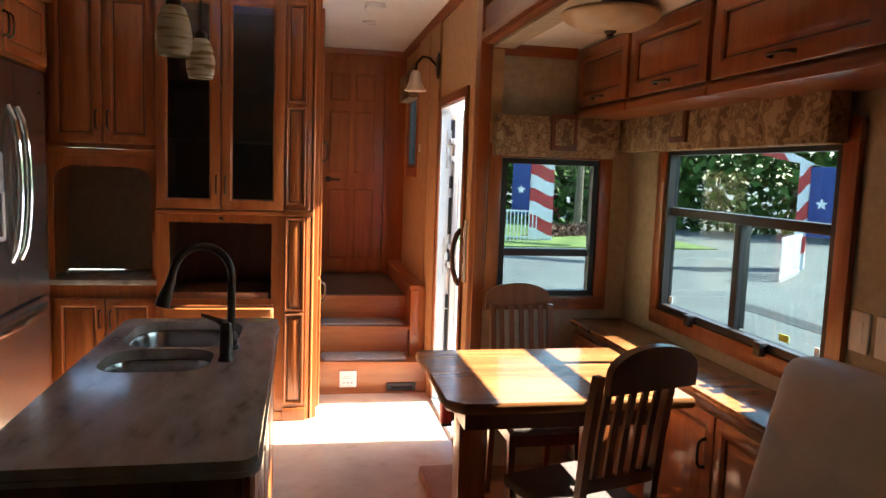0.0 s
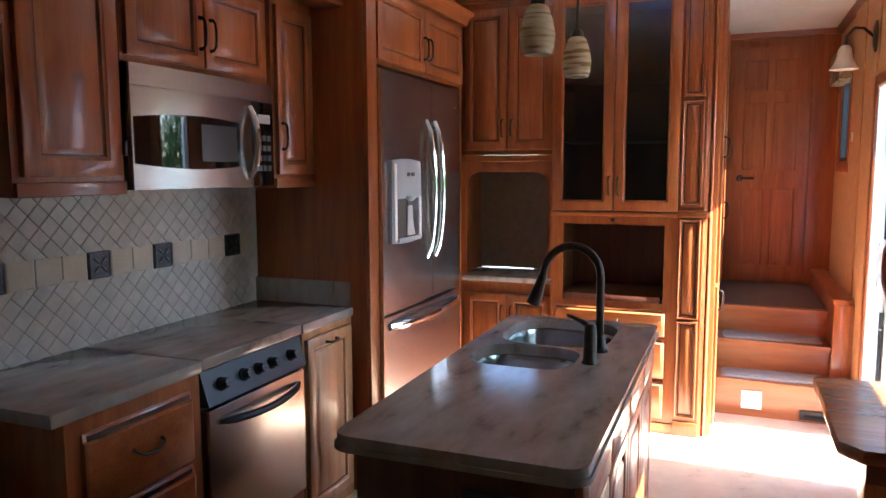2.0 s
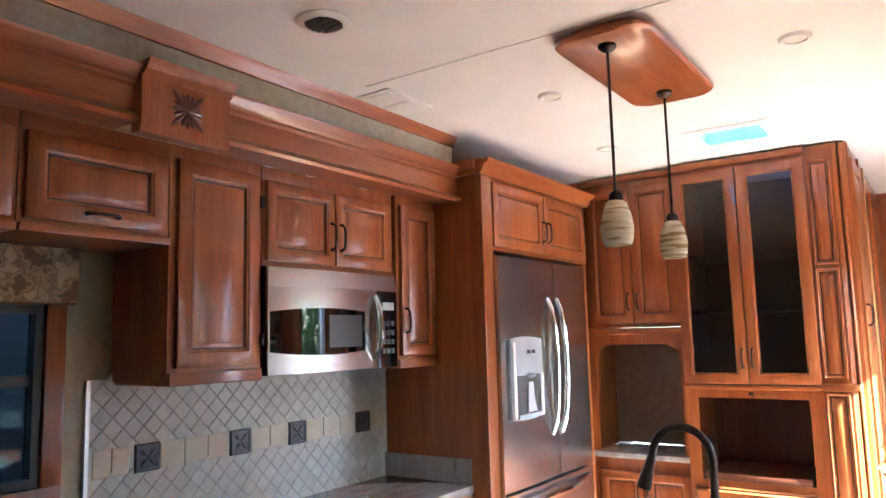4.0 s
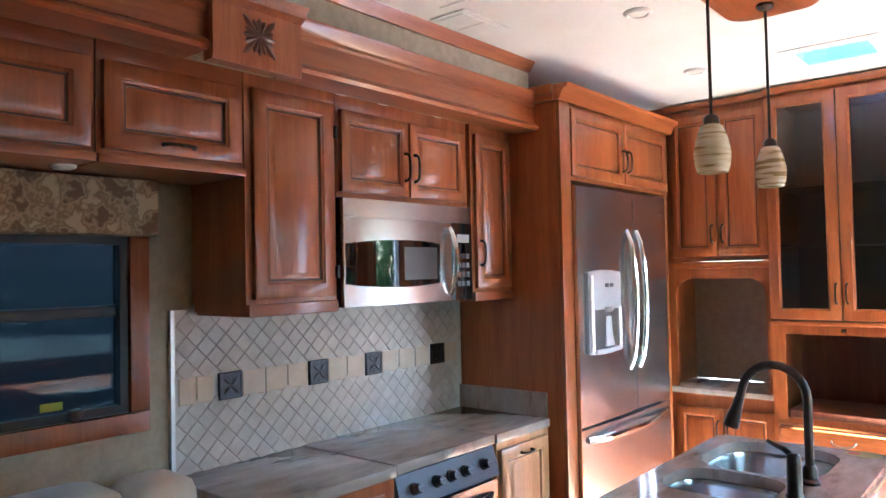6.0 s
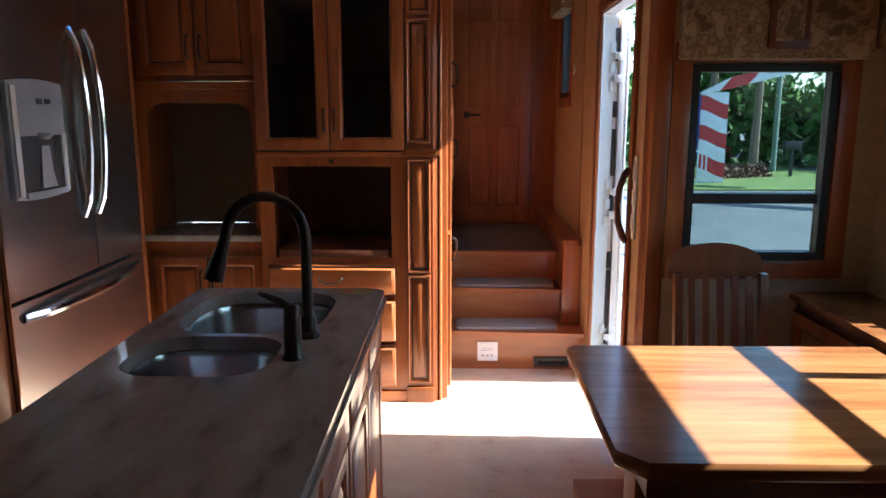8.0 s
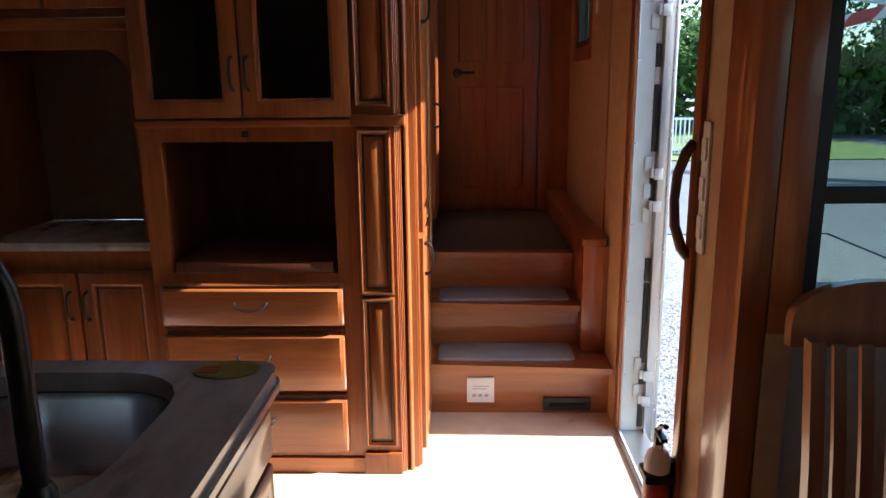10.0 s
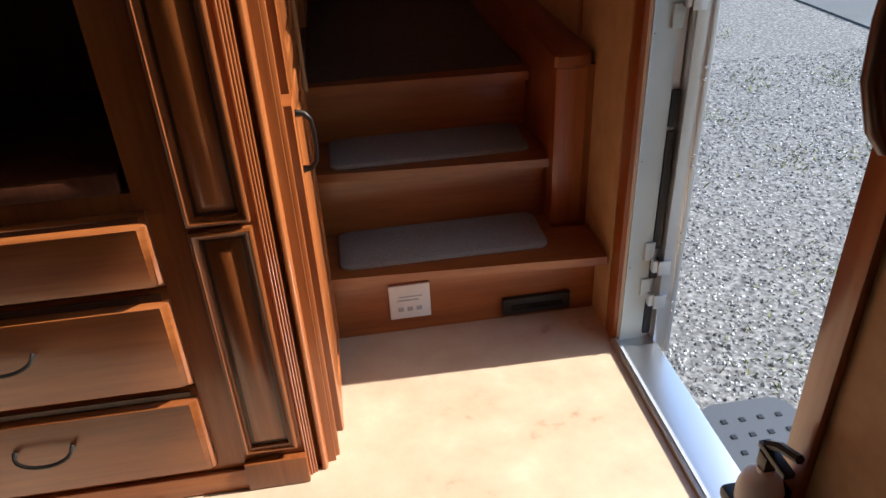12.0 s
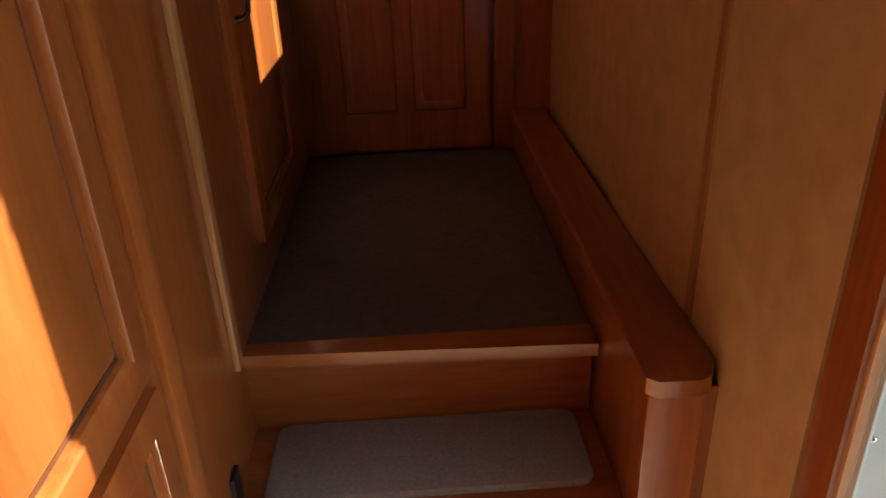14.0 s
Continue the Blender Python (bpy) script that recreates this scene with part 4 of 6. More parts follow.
tube(bm, [(0.0, 0, 0.12), (-0.03, 0.01, 0.14), (-0.085, 0.03, 0.155)], [0.012, 0.009, 0.006], 8)
part("lever", bm, BRONZE, mx)
fl = thing("flyer", pose(0.715, 3.665, 0.8515), "round green and red paper flyer lying on island", "flyer")
bm = bmesh.new()
lathe(bm, [(0.062, 0), (0.062, 0.0015)], 24)
for v in bm.verts:
    v.co.y *= 0.72
part("sheet", bm, mottled("flyer_green", [(0.3, (0.16, 0.13, 0.02)), (0.7, (0.26, 0.22, 0.05))], 12, 0.4, 90, 0.0), fl)
for i, y in enumerate((-0.018, -0.006, 0.006)):
    part("print_bar", boxes((-0.05, -0.012, y, y + 0.006, 0.0016, 0.0024)), mat("flyer_red", 0.5, 0, (0.45, 0.05, 0.03))[0] if i == 0 else bpy.data.materials["flyer_red"], fl)

# ---- pendants over the island ----
pd = thing("pendant_light", pose(0.525, 3.04, CEIL), "twin pendant on oblong wooden ceiling plate, art-glass shades", "pendant")
bm = bmesh.new()
rr = []
for d, z in ((0.0, 0.0), (0.0, -0.02), (-0.03, -0.025), (-0.03, -0.036), (-0.022, -0.044)):
    rr.append([(x, y, z) for x, y in rounded(-0.135 + d, 0.135 - d, -0.39 + d, 0.39 - d, 0.08)])
ring_loft(bm, rr)
part("ceiling_plate", bm, WOOD_Y, pd, "oblong cherry ceiling plate")
for x, y, z in ((0.0, -0.315, 1.835), (0.0, 0.265, 1.838)):
    bm = bmesh.new()
    lathe(bm, [(0.03, -0.044), (0.03, -0.055), (0.018, -0.066), (0.006, -0.07)], 14, (x, y, 0))
    part("canopy", bm, BRONZE, pd)
    bm = bmesh.new()
    tube(bm, [(x, y, -0.06), (x, y, z - CEIL + 0.17)], 0.005, 8)
    part("rod", bm, BRONZE, pd)
    bm = bmesh.new()
    lathe(bm, [(0.012, 0.175), (0.022, 0.165), (0.024, 0.14)], 14, (x, y, z - CEIL))
    part("socket", bm, BRONZE, pd)
    bm = bmesh.new()
    lathe(bm, [(0.024, 0.145), (0.033, 0.138), (0.046, 0.10), (0.053, 0.06), (0.050, 0.025), (0.043, 0.002), (0.039, 0.002), (0.045, 0.025), (0.048, 0.06), (0.041, 0.10), (0.028, 0.135)], 24, (x, y, z - CEIL), caps=False)
    part("shade", bm, SHADEGLASS, pd, "swirled cream and amber art-glass shade")

# ---- ceiling fittings ----
def round_fitting(name, x, y, r, label, slats=0):
    ob = thing(name, pose(x, y, CEIL), label, "vent" if slats else "light", "ceiling spotlights" if not slats else "")
    bm = bmesh.new()
    lathe(bm, [(r, 0), (r, -0.004), (r * 0.85, -0.012), (r * 0.7, -0.012), (r * 0.66, -0.004)], 24)
    part("rim", bm, WHITE, ob)
    for k in range(slats):
        yy = (k - (slats - 1) / 2) * r * 1.2 / slats
        hw = math.sqrt(max(0.0, (0.66 * r) ** 2 - yy ** 2))
        part("slot", boxes((-hw, hw, yy - r * 0.06, yy + r * 0.06, -0.0135, -0.008)), BLACK, ob)
    if not slats:
        bm = bmesh.new()
        lathe(bm, [(r * 0.66, -0.004), (r * 0.6, -0.009)], 18)
        part("lens", bm, LAMP, ob)


round_fitting("ceiling_vent", -0.14, 2.10, 0.085, "round white ceiling air vent with dark slots", 6)
for x, y in ((0.10, 3.18), (-0.05, 4.15), (1.02, 3.16), (0.55, 1.4), (1.35, 5.6), (-0.25, 1.75)):
    round_fitting("ceiling_spotlight", x, y, 0.055, "small unlit round ceiling spotlight")
rg = thing("return_grille", pose(-0.443, 2.835, CEIL), "white square ceiling register near the fascia", "vent")
part("frame", boxes((-0.085, 0.085, -0.15, 0.15, -0.008, 0.0), bevel=0.003), WHITE, rg)
for k in range(2):
    part("louvre", boxes((-0.068, 0.068, -0.130 + 0.135 * k, -0.008 + 0.135 * k, -0.012, -0.008), bevel=0.001), WHITE, rg)
sd = thing("smoke_detector", pose(1.33, 5.05, CEIL), "white square smoke alarm on ceiling", "alarm")
part("body", boxes((-0.06, 0.06, -0.06, 0.06, -0.03, 0.0), bevel=0.01), WHITE, sd)
structure("ceiling_seam", boxes((XL, XR, 2.62, 2.626, CEIL - 0.002, CEIL + 0.01)), GROUT, "thin joint between ceiling panels", "trim")

# dome added to keep a sun spot off the refrigerator; blue imitates sky
SKYL = bpy.data.materials.new("skylight_dome")
SKYL.use_nodes = True
kn = SKYL.node_tree
tl = kn.nodes.new("ShaderNodeBsdfTranslucent")
tl.inputs["Color"].default_value = (0.16, 0.28, 0.42, 1)
kn.links.new(tl.outputs[0], kn.nodes["Material Output"].inputs["Surface"])
sl = thing("skylight", pose(0.55, 4.31, CEIL), "translucent blue-white square skylight in ceiling", "skylight")
part("frame", boxes((-0.20, 0.20, -0.20, -0.13, -0.006, 0.0), (-0.20, 0.20, 0.13, 0.20, -0.006, 0.0), (-0.20, -0.15, -0.13, 0.13, -0.006, 0.0), (0.15, 0.20, -0.13, 0.13, -0.006, 0.0)), WHITE, sl)
part("dome", boxes((-0.21, 0.21, -0.21, 0.21, 0.10, 0.108)), SKYL, sl, "added translucent dome, sky-blue, holding back direct sun")

# ---- stairs ----
st = structure("stairs", boxes((1.0, XR, 5.29, 5.46, 0.0, 0.215)), WOOD_X, "cherry stairs with grey carpet treads up to landing", "stairs")
part("riser", boxes((1.0, XR, 5.27, 5.288, 0.0, 0.213)), WOOD_X, st)
bm = bmesh.new()
extrude_poly(bm, [(1.0, 5.46), (1.0, 5.212), (1.15, 5.203), (1.35, 5.190), (1.55, 5.178), (1.70, 5.166), (1.755, 5.163), (1.76, 5.34), (1.655, 5.35), (1.655, 5.46)], "z", 0.215, 0.24)
part("tread", bm, WOOD_X, st, "bowed cherry tread")
part("riser", boxes((1.0, 1.655, 5.445, 5.465, 0.24, 0.41)), WOOD_X, st)
bm = bmesh.new()
extrude_poly(bm, [(1.0, 5.68), (1.0, 5.447), (1.2, 5.428), (1.4, 5.412), (1.655, 5.394), (1.655, 5.68)], "z", 0.41, 0.435)
part("tread", bm, WOOD_X, st, "slightly skewed cherry tread")
part("riser", boxes((1.0, 1.655, 5.67, 5.69, 0.435, 0.585)), WOOD_X, st)
bm = bmesh.new()
extrude_poly(bm, [(1.0, 5.70), (1.0, 5.66), (1.655, 5.632), (1.655, 5.70)], "z", 0.585, 0.612)
part("nosing", bm, WOOD_X, st)
for y0, y1, z in ((5.245, 5.44, 0.241), (5.462, 5.665, 0.436)):
    bm = bmesh.new()
    rr = [[(x, y, z + h) for x, y in rounded(1.045 + d, 1.62 - d, y0 + d, y1 - d, 0.03)] for d, h in ((0, 0), (0, 0.006), (0.005, 0.011))]
    ring_loft(bm, rr)
    tagged(part("tread_mat", bm, MAT, st), "grey carpet tread pad")
structure("landing", boxes((1.0, 1.655, 5.70, YF, 0.0, 0.61)), CARPET, "brown carpeted upper landing", "floor")
kw = thing("knee_wall", pose(1.70, 5.35, 0), "low cherry knee wall with flat cap beside stairs", "railing")
part("panel", boxes((-0.040, 0.075, 0.025, 1.44, 0.0, 0.70)), WOOD, kw)
part("corner_post", boxes((-0.045, 0.04, 0.012, 0.07, 0.242, 0.70), bevel=0.004), WOOD, kw)
bm = bmesh.new()
ring_loft(bm, [[(x, y, z) for x, y in [(-0.05 + d, 1.44), (-0.05 + d, 0.014 + d), (-0.035 + d, 0.001 + d), (0.026 - d, 0.0 + d), (0.046 - d, 0.012 + d), (0.062 - d, 0.045 + d), (0.062 - d, 1.44)]] for d, z in ((0.004, 0.70), (0.0, 0.704), (0.0, 0.732), (0.006, 0.738))])
part("cap", bm, WOOD_Y, kw, "dark flat cap rail with rounded end")
pt = thing("thermostat_plate", pose(1.225, 5.27, 0.105), "white control plate with buttons on stair riser", "control panel")
part("plate", boxes((-0.058, 0.058, -0.010, 0.0, -0.056, 0.056), bevel=0.003), WHITE, pt)
for k in range(3):
    part("button", boxes((-0.035 + 0.026 * k, -0.019 + 0.026 * k, -0.0125, -0.01, -0.03, -0.017), bevel=0.002), GREY, pt)
part("print_bar", boxes((-0.035, 0.025, -0.0108, -0.0098, 0.004, 0.009)), GREY, pt)
part("print_bar", boxes((-0.03, 0.035, -0.0108, -0.0098, 0.016, 0.02)), GREY, pt)
vt = thing("toe_kick_vent", pose(1.59, 5.27, 0.045), "black slotted floor-level vent in stair riser", "vent")
part("frame", boxes((-0.10, 0.10, -0.018, 0.0, -0.028, 0.028), bevel=0.004), BLACK, vt)
part("slot", boxes((-0.075, 0.075, -0.020, -0.018, -0.010, 0.008)), BLACKGLASS, vt)

structure("wall_lining", boxes((XR - 0.016, XR - 0.001, DY1 + 0.06, 6.0, 0.0, CEIL - 0.05)), PANELWALL, "tan papered lining beside the stairs", "wall")

# bedroom door on the landing
bd = thing("door_1", pose(1.06, YF - 0.03, 0.63), "closed cherry six-panel door on the landing", "door")
bd["kind"] = "structure"
part("slab", boxes((0.0, 0.52, 0.0, 0.028, 0.0, 1.80)), WOOD, bd)
for x in (0.07, 0.285):
    for z0, z1 in ((0.12, 0.72), (0.86, 1.38), (1.47, 1.70)):
        bm = bmesh.new()
        w, h = 0.165, z1 - z0
        ring_loft(bm, [[(x + d, y, z0 + d), (x + w - d, y, z0 + d), (x + w - d, y, z1 - d), (x + d, y, z1 - d)] for d, y in ((0, 0.001), (0.006, -0.007), (0.018, -0.009), (0.03, -0.003), (0.034, -0.003))])
        part("raised_panel", bm, WOOD, bd)
bm = bmesh.new()
lathe(bm, [(0.028, 0), (0.026, 0.008), (0.012, 0.012), (0.010, 0.035)], 14)
tube(bm, [(0, 0, 0.035), (0.05, 0.0, 0.04), (0.10, 0, 0.038)], 0.009, 8)
part("lever_handle", bm, BRONZE, bd, "dark bronze lever handle", pose(0.06, 0, 0.80, 90))
molding("door_casing", [(1.60, 0.61), (1.66, 0.61), (1.66, 2.50), (1.60, 2.50)], "y", YF - 0.02, YF, WOOD, "cherry casing beside the landing door")
molding("crown_front", [(YF, CEIL), (YF, CEIL - 0.04), (YF - 0.015, CEIL - 0.04), (YF - 0.03, CEIL)], "x", 1.0, XR, WOOD_X, "cherry crown strip above the landing door")
molding("crown_right", [(XR, CEIL), (XR, CEIL - 0.05), (XR - 0.012, CEIL - 0.05), (XR - 0.025, CEIL - 0.02), (XR - 0.035, CEIL)], "y", SRY + 0.02, YF - 0.03, WOOD_Y, "cherry crown strip along the hall wall")

# hall window, sconce, switch
hw = window("window_2", pose(XR, 6.45, 1.55, 0, 0, -90), 0.40, 0.57, label="narrow hall window in cherry casing")
hv = thing("valance", pose(XR - 0.05, 6.25, 2.08), "small scroll-pattern fabric valance over hall window", "valance")
part("fabric", boxes((-0.045, 0.045, -0.26, 0.26, 0.0, 0.20), bevel=0.012), VALANCE, hv)
sc = thing("wall_sconce", pose(XR - 0.016, 5.17, 2.21), "bronze gooseneck wall sconce with frosted bell shade", "sconce")
bm = bmesh.new()
lathe(bm, [(0.055, 0), (0.055, 0.008), (0.04, 0.016), (0.02, 0.02)], 20)
for v in bm.verts:
    v.co.x *= 1.55
part("backplate", bm, BRONZE, sc, "", pose(0, 0, 0, 0, -90))
bm = bmesh.new()
tube(bm, [(-0.015, 0.0, 0.0), (-0.06, 0.02, 0.05), (-0.10, 0.05, 0.06), (-0.135, 0.07, 0.02), (-0.14, 0.075, -0.03)], 0.008, 8)
part("arm", bm, BRONZE, sc)
bm = bmesh.new()
lathe(bm, [(0.022, 0.0), (0.034, -0.02), (0.042, -0.07), (0.06, -0.11), (0.075, -0.13), (0.071, -0.13), (0.055, -0.105), (0.037, -0.07), (0.028, -0.02)], 24, (-0.14, 0.075, -0.03), caps=False)
part("shade", bm, FROST, sc, "frosted bell glass shade")
sw = thing("light_switch", pose(XR - 0.016, 5.85, 1.70), "small ivory switch on hall wall", "switch")
part("plate", boxes((-0.008, 0.0, -0.02, 0.02, -0.03, 0.03), bevel=0.002), WHITE, sw)
molding("wall_batten", [(XR - 0.022, 5.50), (XR - 0.0155, 5.50), (XR - 0.0155, 5.52), (XR - 0.022, 5.52)], "z", 0.74, CEIL - 0.05, WOOD_PALE, "thin pale batten covering the wall joint")

# ---- entry door ----
dc = structure("entry_casing", boxes((XR - 0.016, XR, DY0 - 0.055, DY0, 0.0, DZ + 0.055), (XR - 0.016, XR, DY1, DY1 + 0.055, 0.0, DZ + 0.055), (XR - 0.016, XR, DY0, DY1, DZ, DZ + 0.055), bevel=0.004), WOOD, "cherry casing round the entry doorway", "trim")
structure("entry_jamb", boxes((XR - 0.004, XR + 0.066, DY0, DY0 + 0.012, 0.012, DZ), (XR - 0.004, XR + 0.066, DY1 - 0.012, DY1, 0.012, DZ), (XR - 0.004, XR + 0.066, DY0, DY1, DZ - 0.012, DZ)), WHITEMETAL, "white metal entry door jamb", "trim")
structure("threshold", boxes((XR - 0.02, XR + 0.095, DY0, DY1, -0.01, 0.014), bevel=0.004), ALU, "bright aluminium threshold", "trim")
part("lip", boxes((XR - 0.012, XR - 0.004, DY0 + 0.01, DY1 - 0.01, 0.014, 0.02)), GREY, bpy.data.objects["threshold"])
ed = thing("door_2", pose(XR + 0.062, DY1 + 0.01, 0.0), "white metal entry door folded open against outside wall", "door")
ed["kind"] = "structure"
SAGE = mottled("sage_metal", [(0.3, (0.44, 0.47, 0.44)), (0.7, (0.55, 0.58, 0.54))], 5, 0.4, 200, 0.03)
part("slab", boxes((0.022, 0.060, 0.0, 0.70, -0.02, 1.93), bevel=0.005), WHITEMETAL, ed)
part("edge_channel", boxes((0.022, 0.062, -0.052, -0.002, -0.02, 1.93), bevel=0.004), ALU, ed, "grey metal edge channel")
part("channel_bead", boxes((0.055, 0.068, -0.060, -0.050, -0.02, 1.93), bevel=0.003), ALU, ed)
part("hinge_flange", boxes((-0.060, -0.002, -0.026, -0.0225, 0.012, 1.915)), SAGE, ed, "sage-grey hinge flange")
part("flange_lip", boxes((-0.064, -0.060, -0.029, -0.0225, 0.012, 1.915), bevel=0.001), SAGE, ed)
part("gasket", boxes((0.002, 0.018, -0.020, -0.012, 0.0, 1.92)), WHITEMETAL, ed, "pale inner seal")
for z0, z1 in ((0.03, 0.14), (0.21, 0.27), (0.30, 0.62), (0.63, 0.72), (0.93, 1.03), (1.12, 1.36), (1.42, 1.50), (1.70, 1.86)):
    part("rubber_seal", boxes((0.0, 0.020, -0.030, -0.021, z0, z1), bevel=0.002), BLACK, ed, "black rubber seal length")
for z in (0.16, 0.27, 0.86, 0.95, 1.05, 1.55, 1.64, 1.74):
    part("hinge", boxes((-0.022, 0.004, -0.034, -0.0265, z, z + 0.052), bevel=0.002), SAGE, ed, "folded hinge tab")
for z in (0.13, 0.235, 0.90, 1.02, 1.59, 1.70):
    part("hinge", boxes((0.008, 0.040, -0.058, -0.0525, z, z + 0.042), bevel=0.003), ALU, ed, "silver hinge leaf")
    part("hinge_pin", boxes((-0.004, 0.010, -0.052, -0.032, z + 0.006, z + 0.042), bevel=0.004), ALU, ed)
for k in range(9):
    for dz in (0.0, 0.028):
        bm = bmesh.new()
        lathe(bm, [(0.0045, 0.0), (0.0036, 0.002), (0.0015, 0.003)], 8)
        part("rivet", bm, CHROME, ed, "", pose(0.056, -0.0605, 0.12 + 0.21 * k + dz, 90))
for z in (0.25, 0.55, 0.85, 1.15, 1.45, 1.75):
    bm = bmesh.new()
    lathe(bm, [(0.004, 0.0), (0.003, 0.002), (0.001, 0.003)], 8)
    part("screw", bm, CHROME, ed, "", pose(-0.056, -0.0262, z, 90))
gh = thing("grab_handle", pose(XR - 0.016, 4.332, 1.06), "curved brown wooden grab handle beside doorway", "handle")
bm = bmesh.new()
tube(bm, [(0.0, 0.0, -0.155), (-0.018, 0.004, -0.13), (-0.036, 0.012, -0.07), (-0.04, 0.015, 0.0), (-0.036, 0.012, 0.07), (-0.018, 0.004, 0.13), (0.0, 0.0, 0.155)], [0.014, 0.015, 0.014, 0.013, 0.014, 0.015, 0.014], 10)
part("grip", bm, WOOD_DARK, gh)
# pale plate and blocks added for the bright sun patches on this wall
sp = thing("switch_plate", pose(XR, 4.27, 1.10), "ivory plate with blocks standing for sun glints by doorway", "switch")
part("plate", boxes((-0.008, 0.0, -0.025, 0.025, -0.17, 0.17), bevel=0.002), WHITE, sp)
for k in range(3):
    part("glint_block", boxes((-0.014, -0.008, -0.016, 0.016, -0.13 + 0.10 * k, -0.07 + 0.10 * k), bevel=0.003), WHITE, sp)
structure("wall_post", boxes((XR - 0.06, XR - 0.003, SRY - 0.024, SRY + 0.05, 0.0, CEIL), bevel=0.004), WOOD, "cherry post at slide-out opening", "trim")
structure("header_beam", boxes((XR - 0.05, XR - 0.002, YB, SRY - 0.03, SRC - 0.01, SRC + 0.16), bevel=0.006), WOOD_Y, "cherry beam over the dinette opening", "trim")
structure("header_mold", boxes((XR - 0.065, XR - 0.052, YB, SRY - 0.04, SRC + 0.0, SRC + 0.04), bevel=0.004), WOOD_Y, "cherry bead under the beam", "trim")
fe = thing("fire_extinguisher", pose(XR - 0.062, 4.335, 0.10), "small white and red fire extinguisher by doorway", "extinguisher")
bm = bmesh.new()
lathe(bm, [(0.036, 0.02), (0.038, 0.03), (0.038, 0.14)], 20)
part("label_band", bm, mat("extinguisher_red", 0.35, 0, (0.42, 0.03, 0.02))[0], fe, "red lower body")
bm = bmesh.new()
lathe(bm, [(0.0378, 0.14), (0.0378, 0.20), (0.03, 0.225), (0.014, 0.24), (0.014, 0.25)], 20)
part("bottle", bm, WHITE, fe)
part("strap", boxes((-0.045, 0.045, -0.045, 0.045, 0.14, 0.17), bevel=0.012), BLACK, fe)
bm = boxes((-0.012, 0.012, -0.012, 0.012, 0.25, 0.28), (-0.01, 0.01, -0.055, 0.02, 0.28, 0.292), bevel=0.003)
part("valve", bm, BLACK, fe)
bm = bmesh.new()
tube(bm, [(0, 0.015, 0.285), (0.0, -0.02, 0.315), (0.0, -0.065, 0.335)], 0.008, 6)
part("lever", bm, BLACK, fe)
part("wall_bracket", boxes((0.034, 0.0455, -0.02, 0.02, 0.03, 0.20), bevel=0.002), BLACK, fe)
part("foot", boxes((-0.03, 0.03, -0.03, 0.03, 0.0, 0.022), bevel=0.006), BLACK, fe)
es = thing("entry_step", pose(2.15, 4.68, -0.24), "dark perforated metal entry step below doorway", "step")
bm = bmesh.new()
ring_loft(bm, [[(x, y, z) for x, y in rounded(-0.14, 0.14, -0.36, 0.36, 0.06)] for z in (-0.03, 0.0)])
tr = part("tread", bm, mat("step_grey", 0.6, 0.2, (0.07, 0.075, 0.085))[0], es)
for i in range(4):
    for j in range(11):
        part("hole", boxes((-0.09 + 0.055 * i, -0.075 + 0.055 * i, -0.30 + 0.058 * j, -0.285 + 0.058 * j, 0.0005, 0.003)), BLACK, tr)
for y in (-0.33, 0.33):
    part("arm", boxes((-0.28, 0.10, y - 0.015, y + 0.015, -0.62, -0.03)), BLACK, es)

structure("wall_trim", boxes((XR - 0.014, XR - 0.001, SRY + 0.055, SRY + 0.27, 0.0, CEIL), bevel=0.003), WOOD, "flat cherry wall trim between slide-out and doorway", "trim")

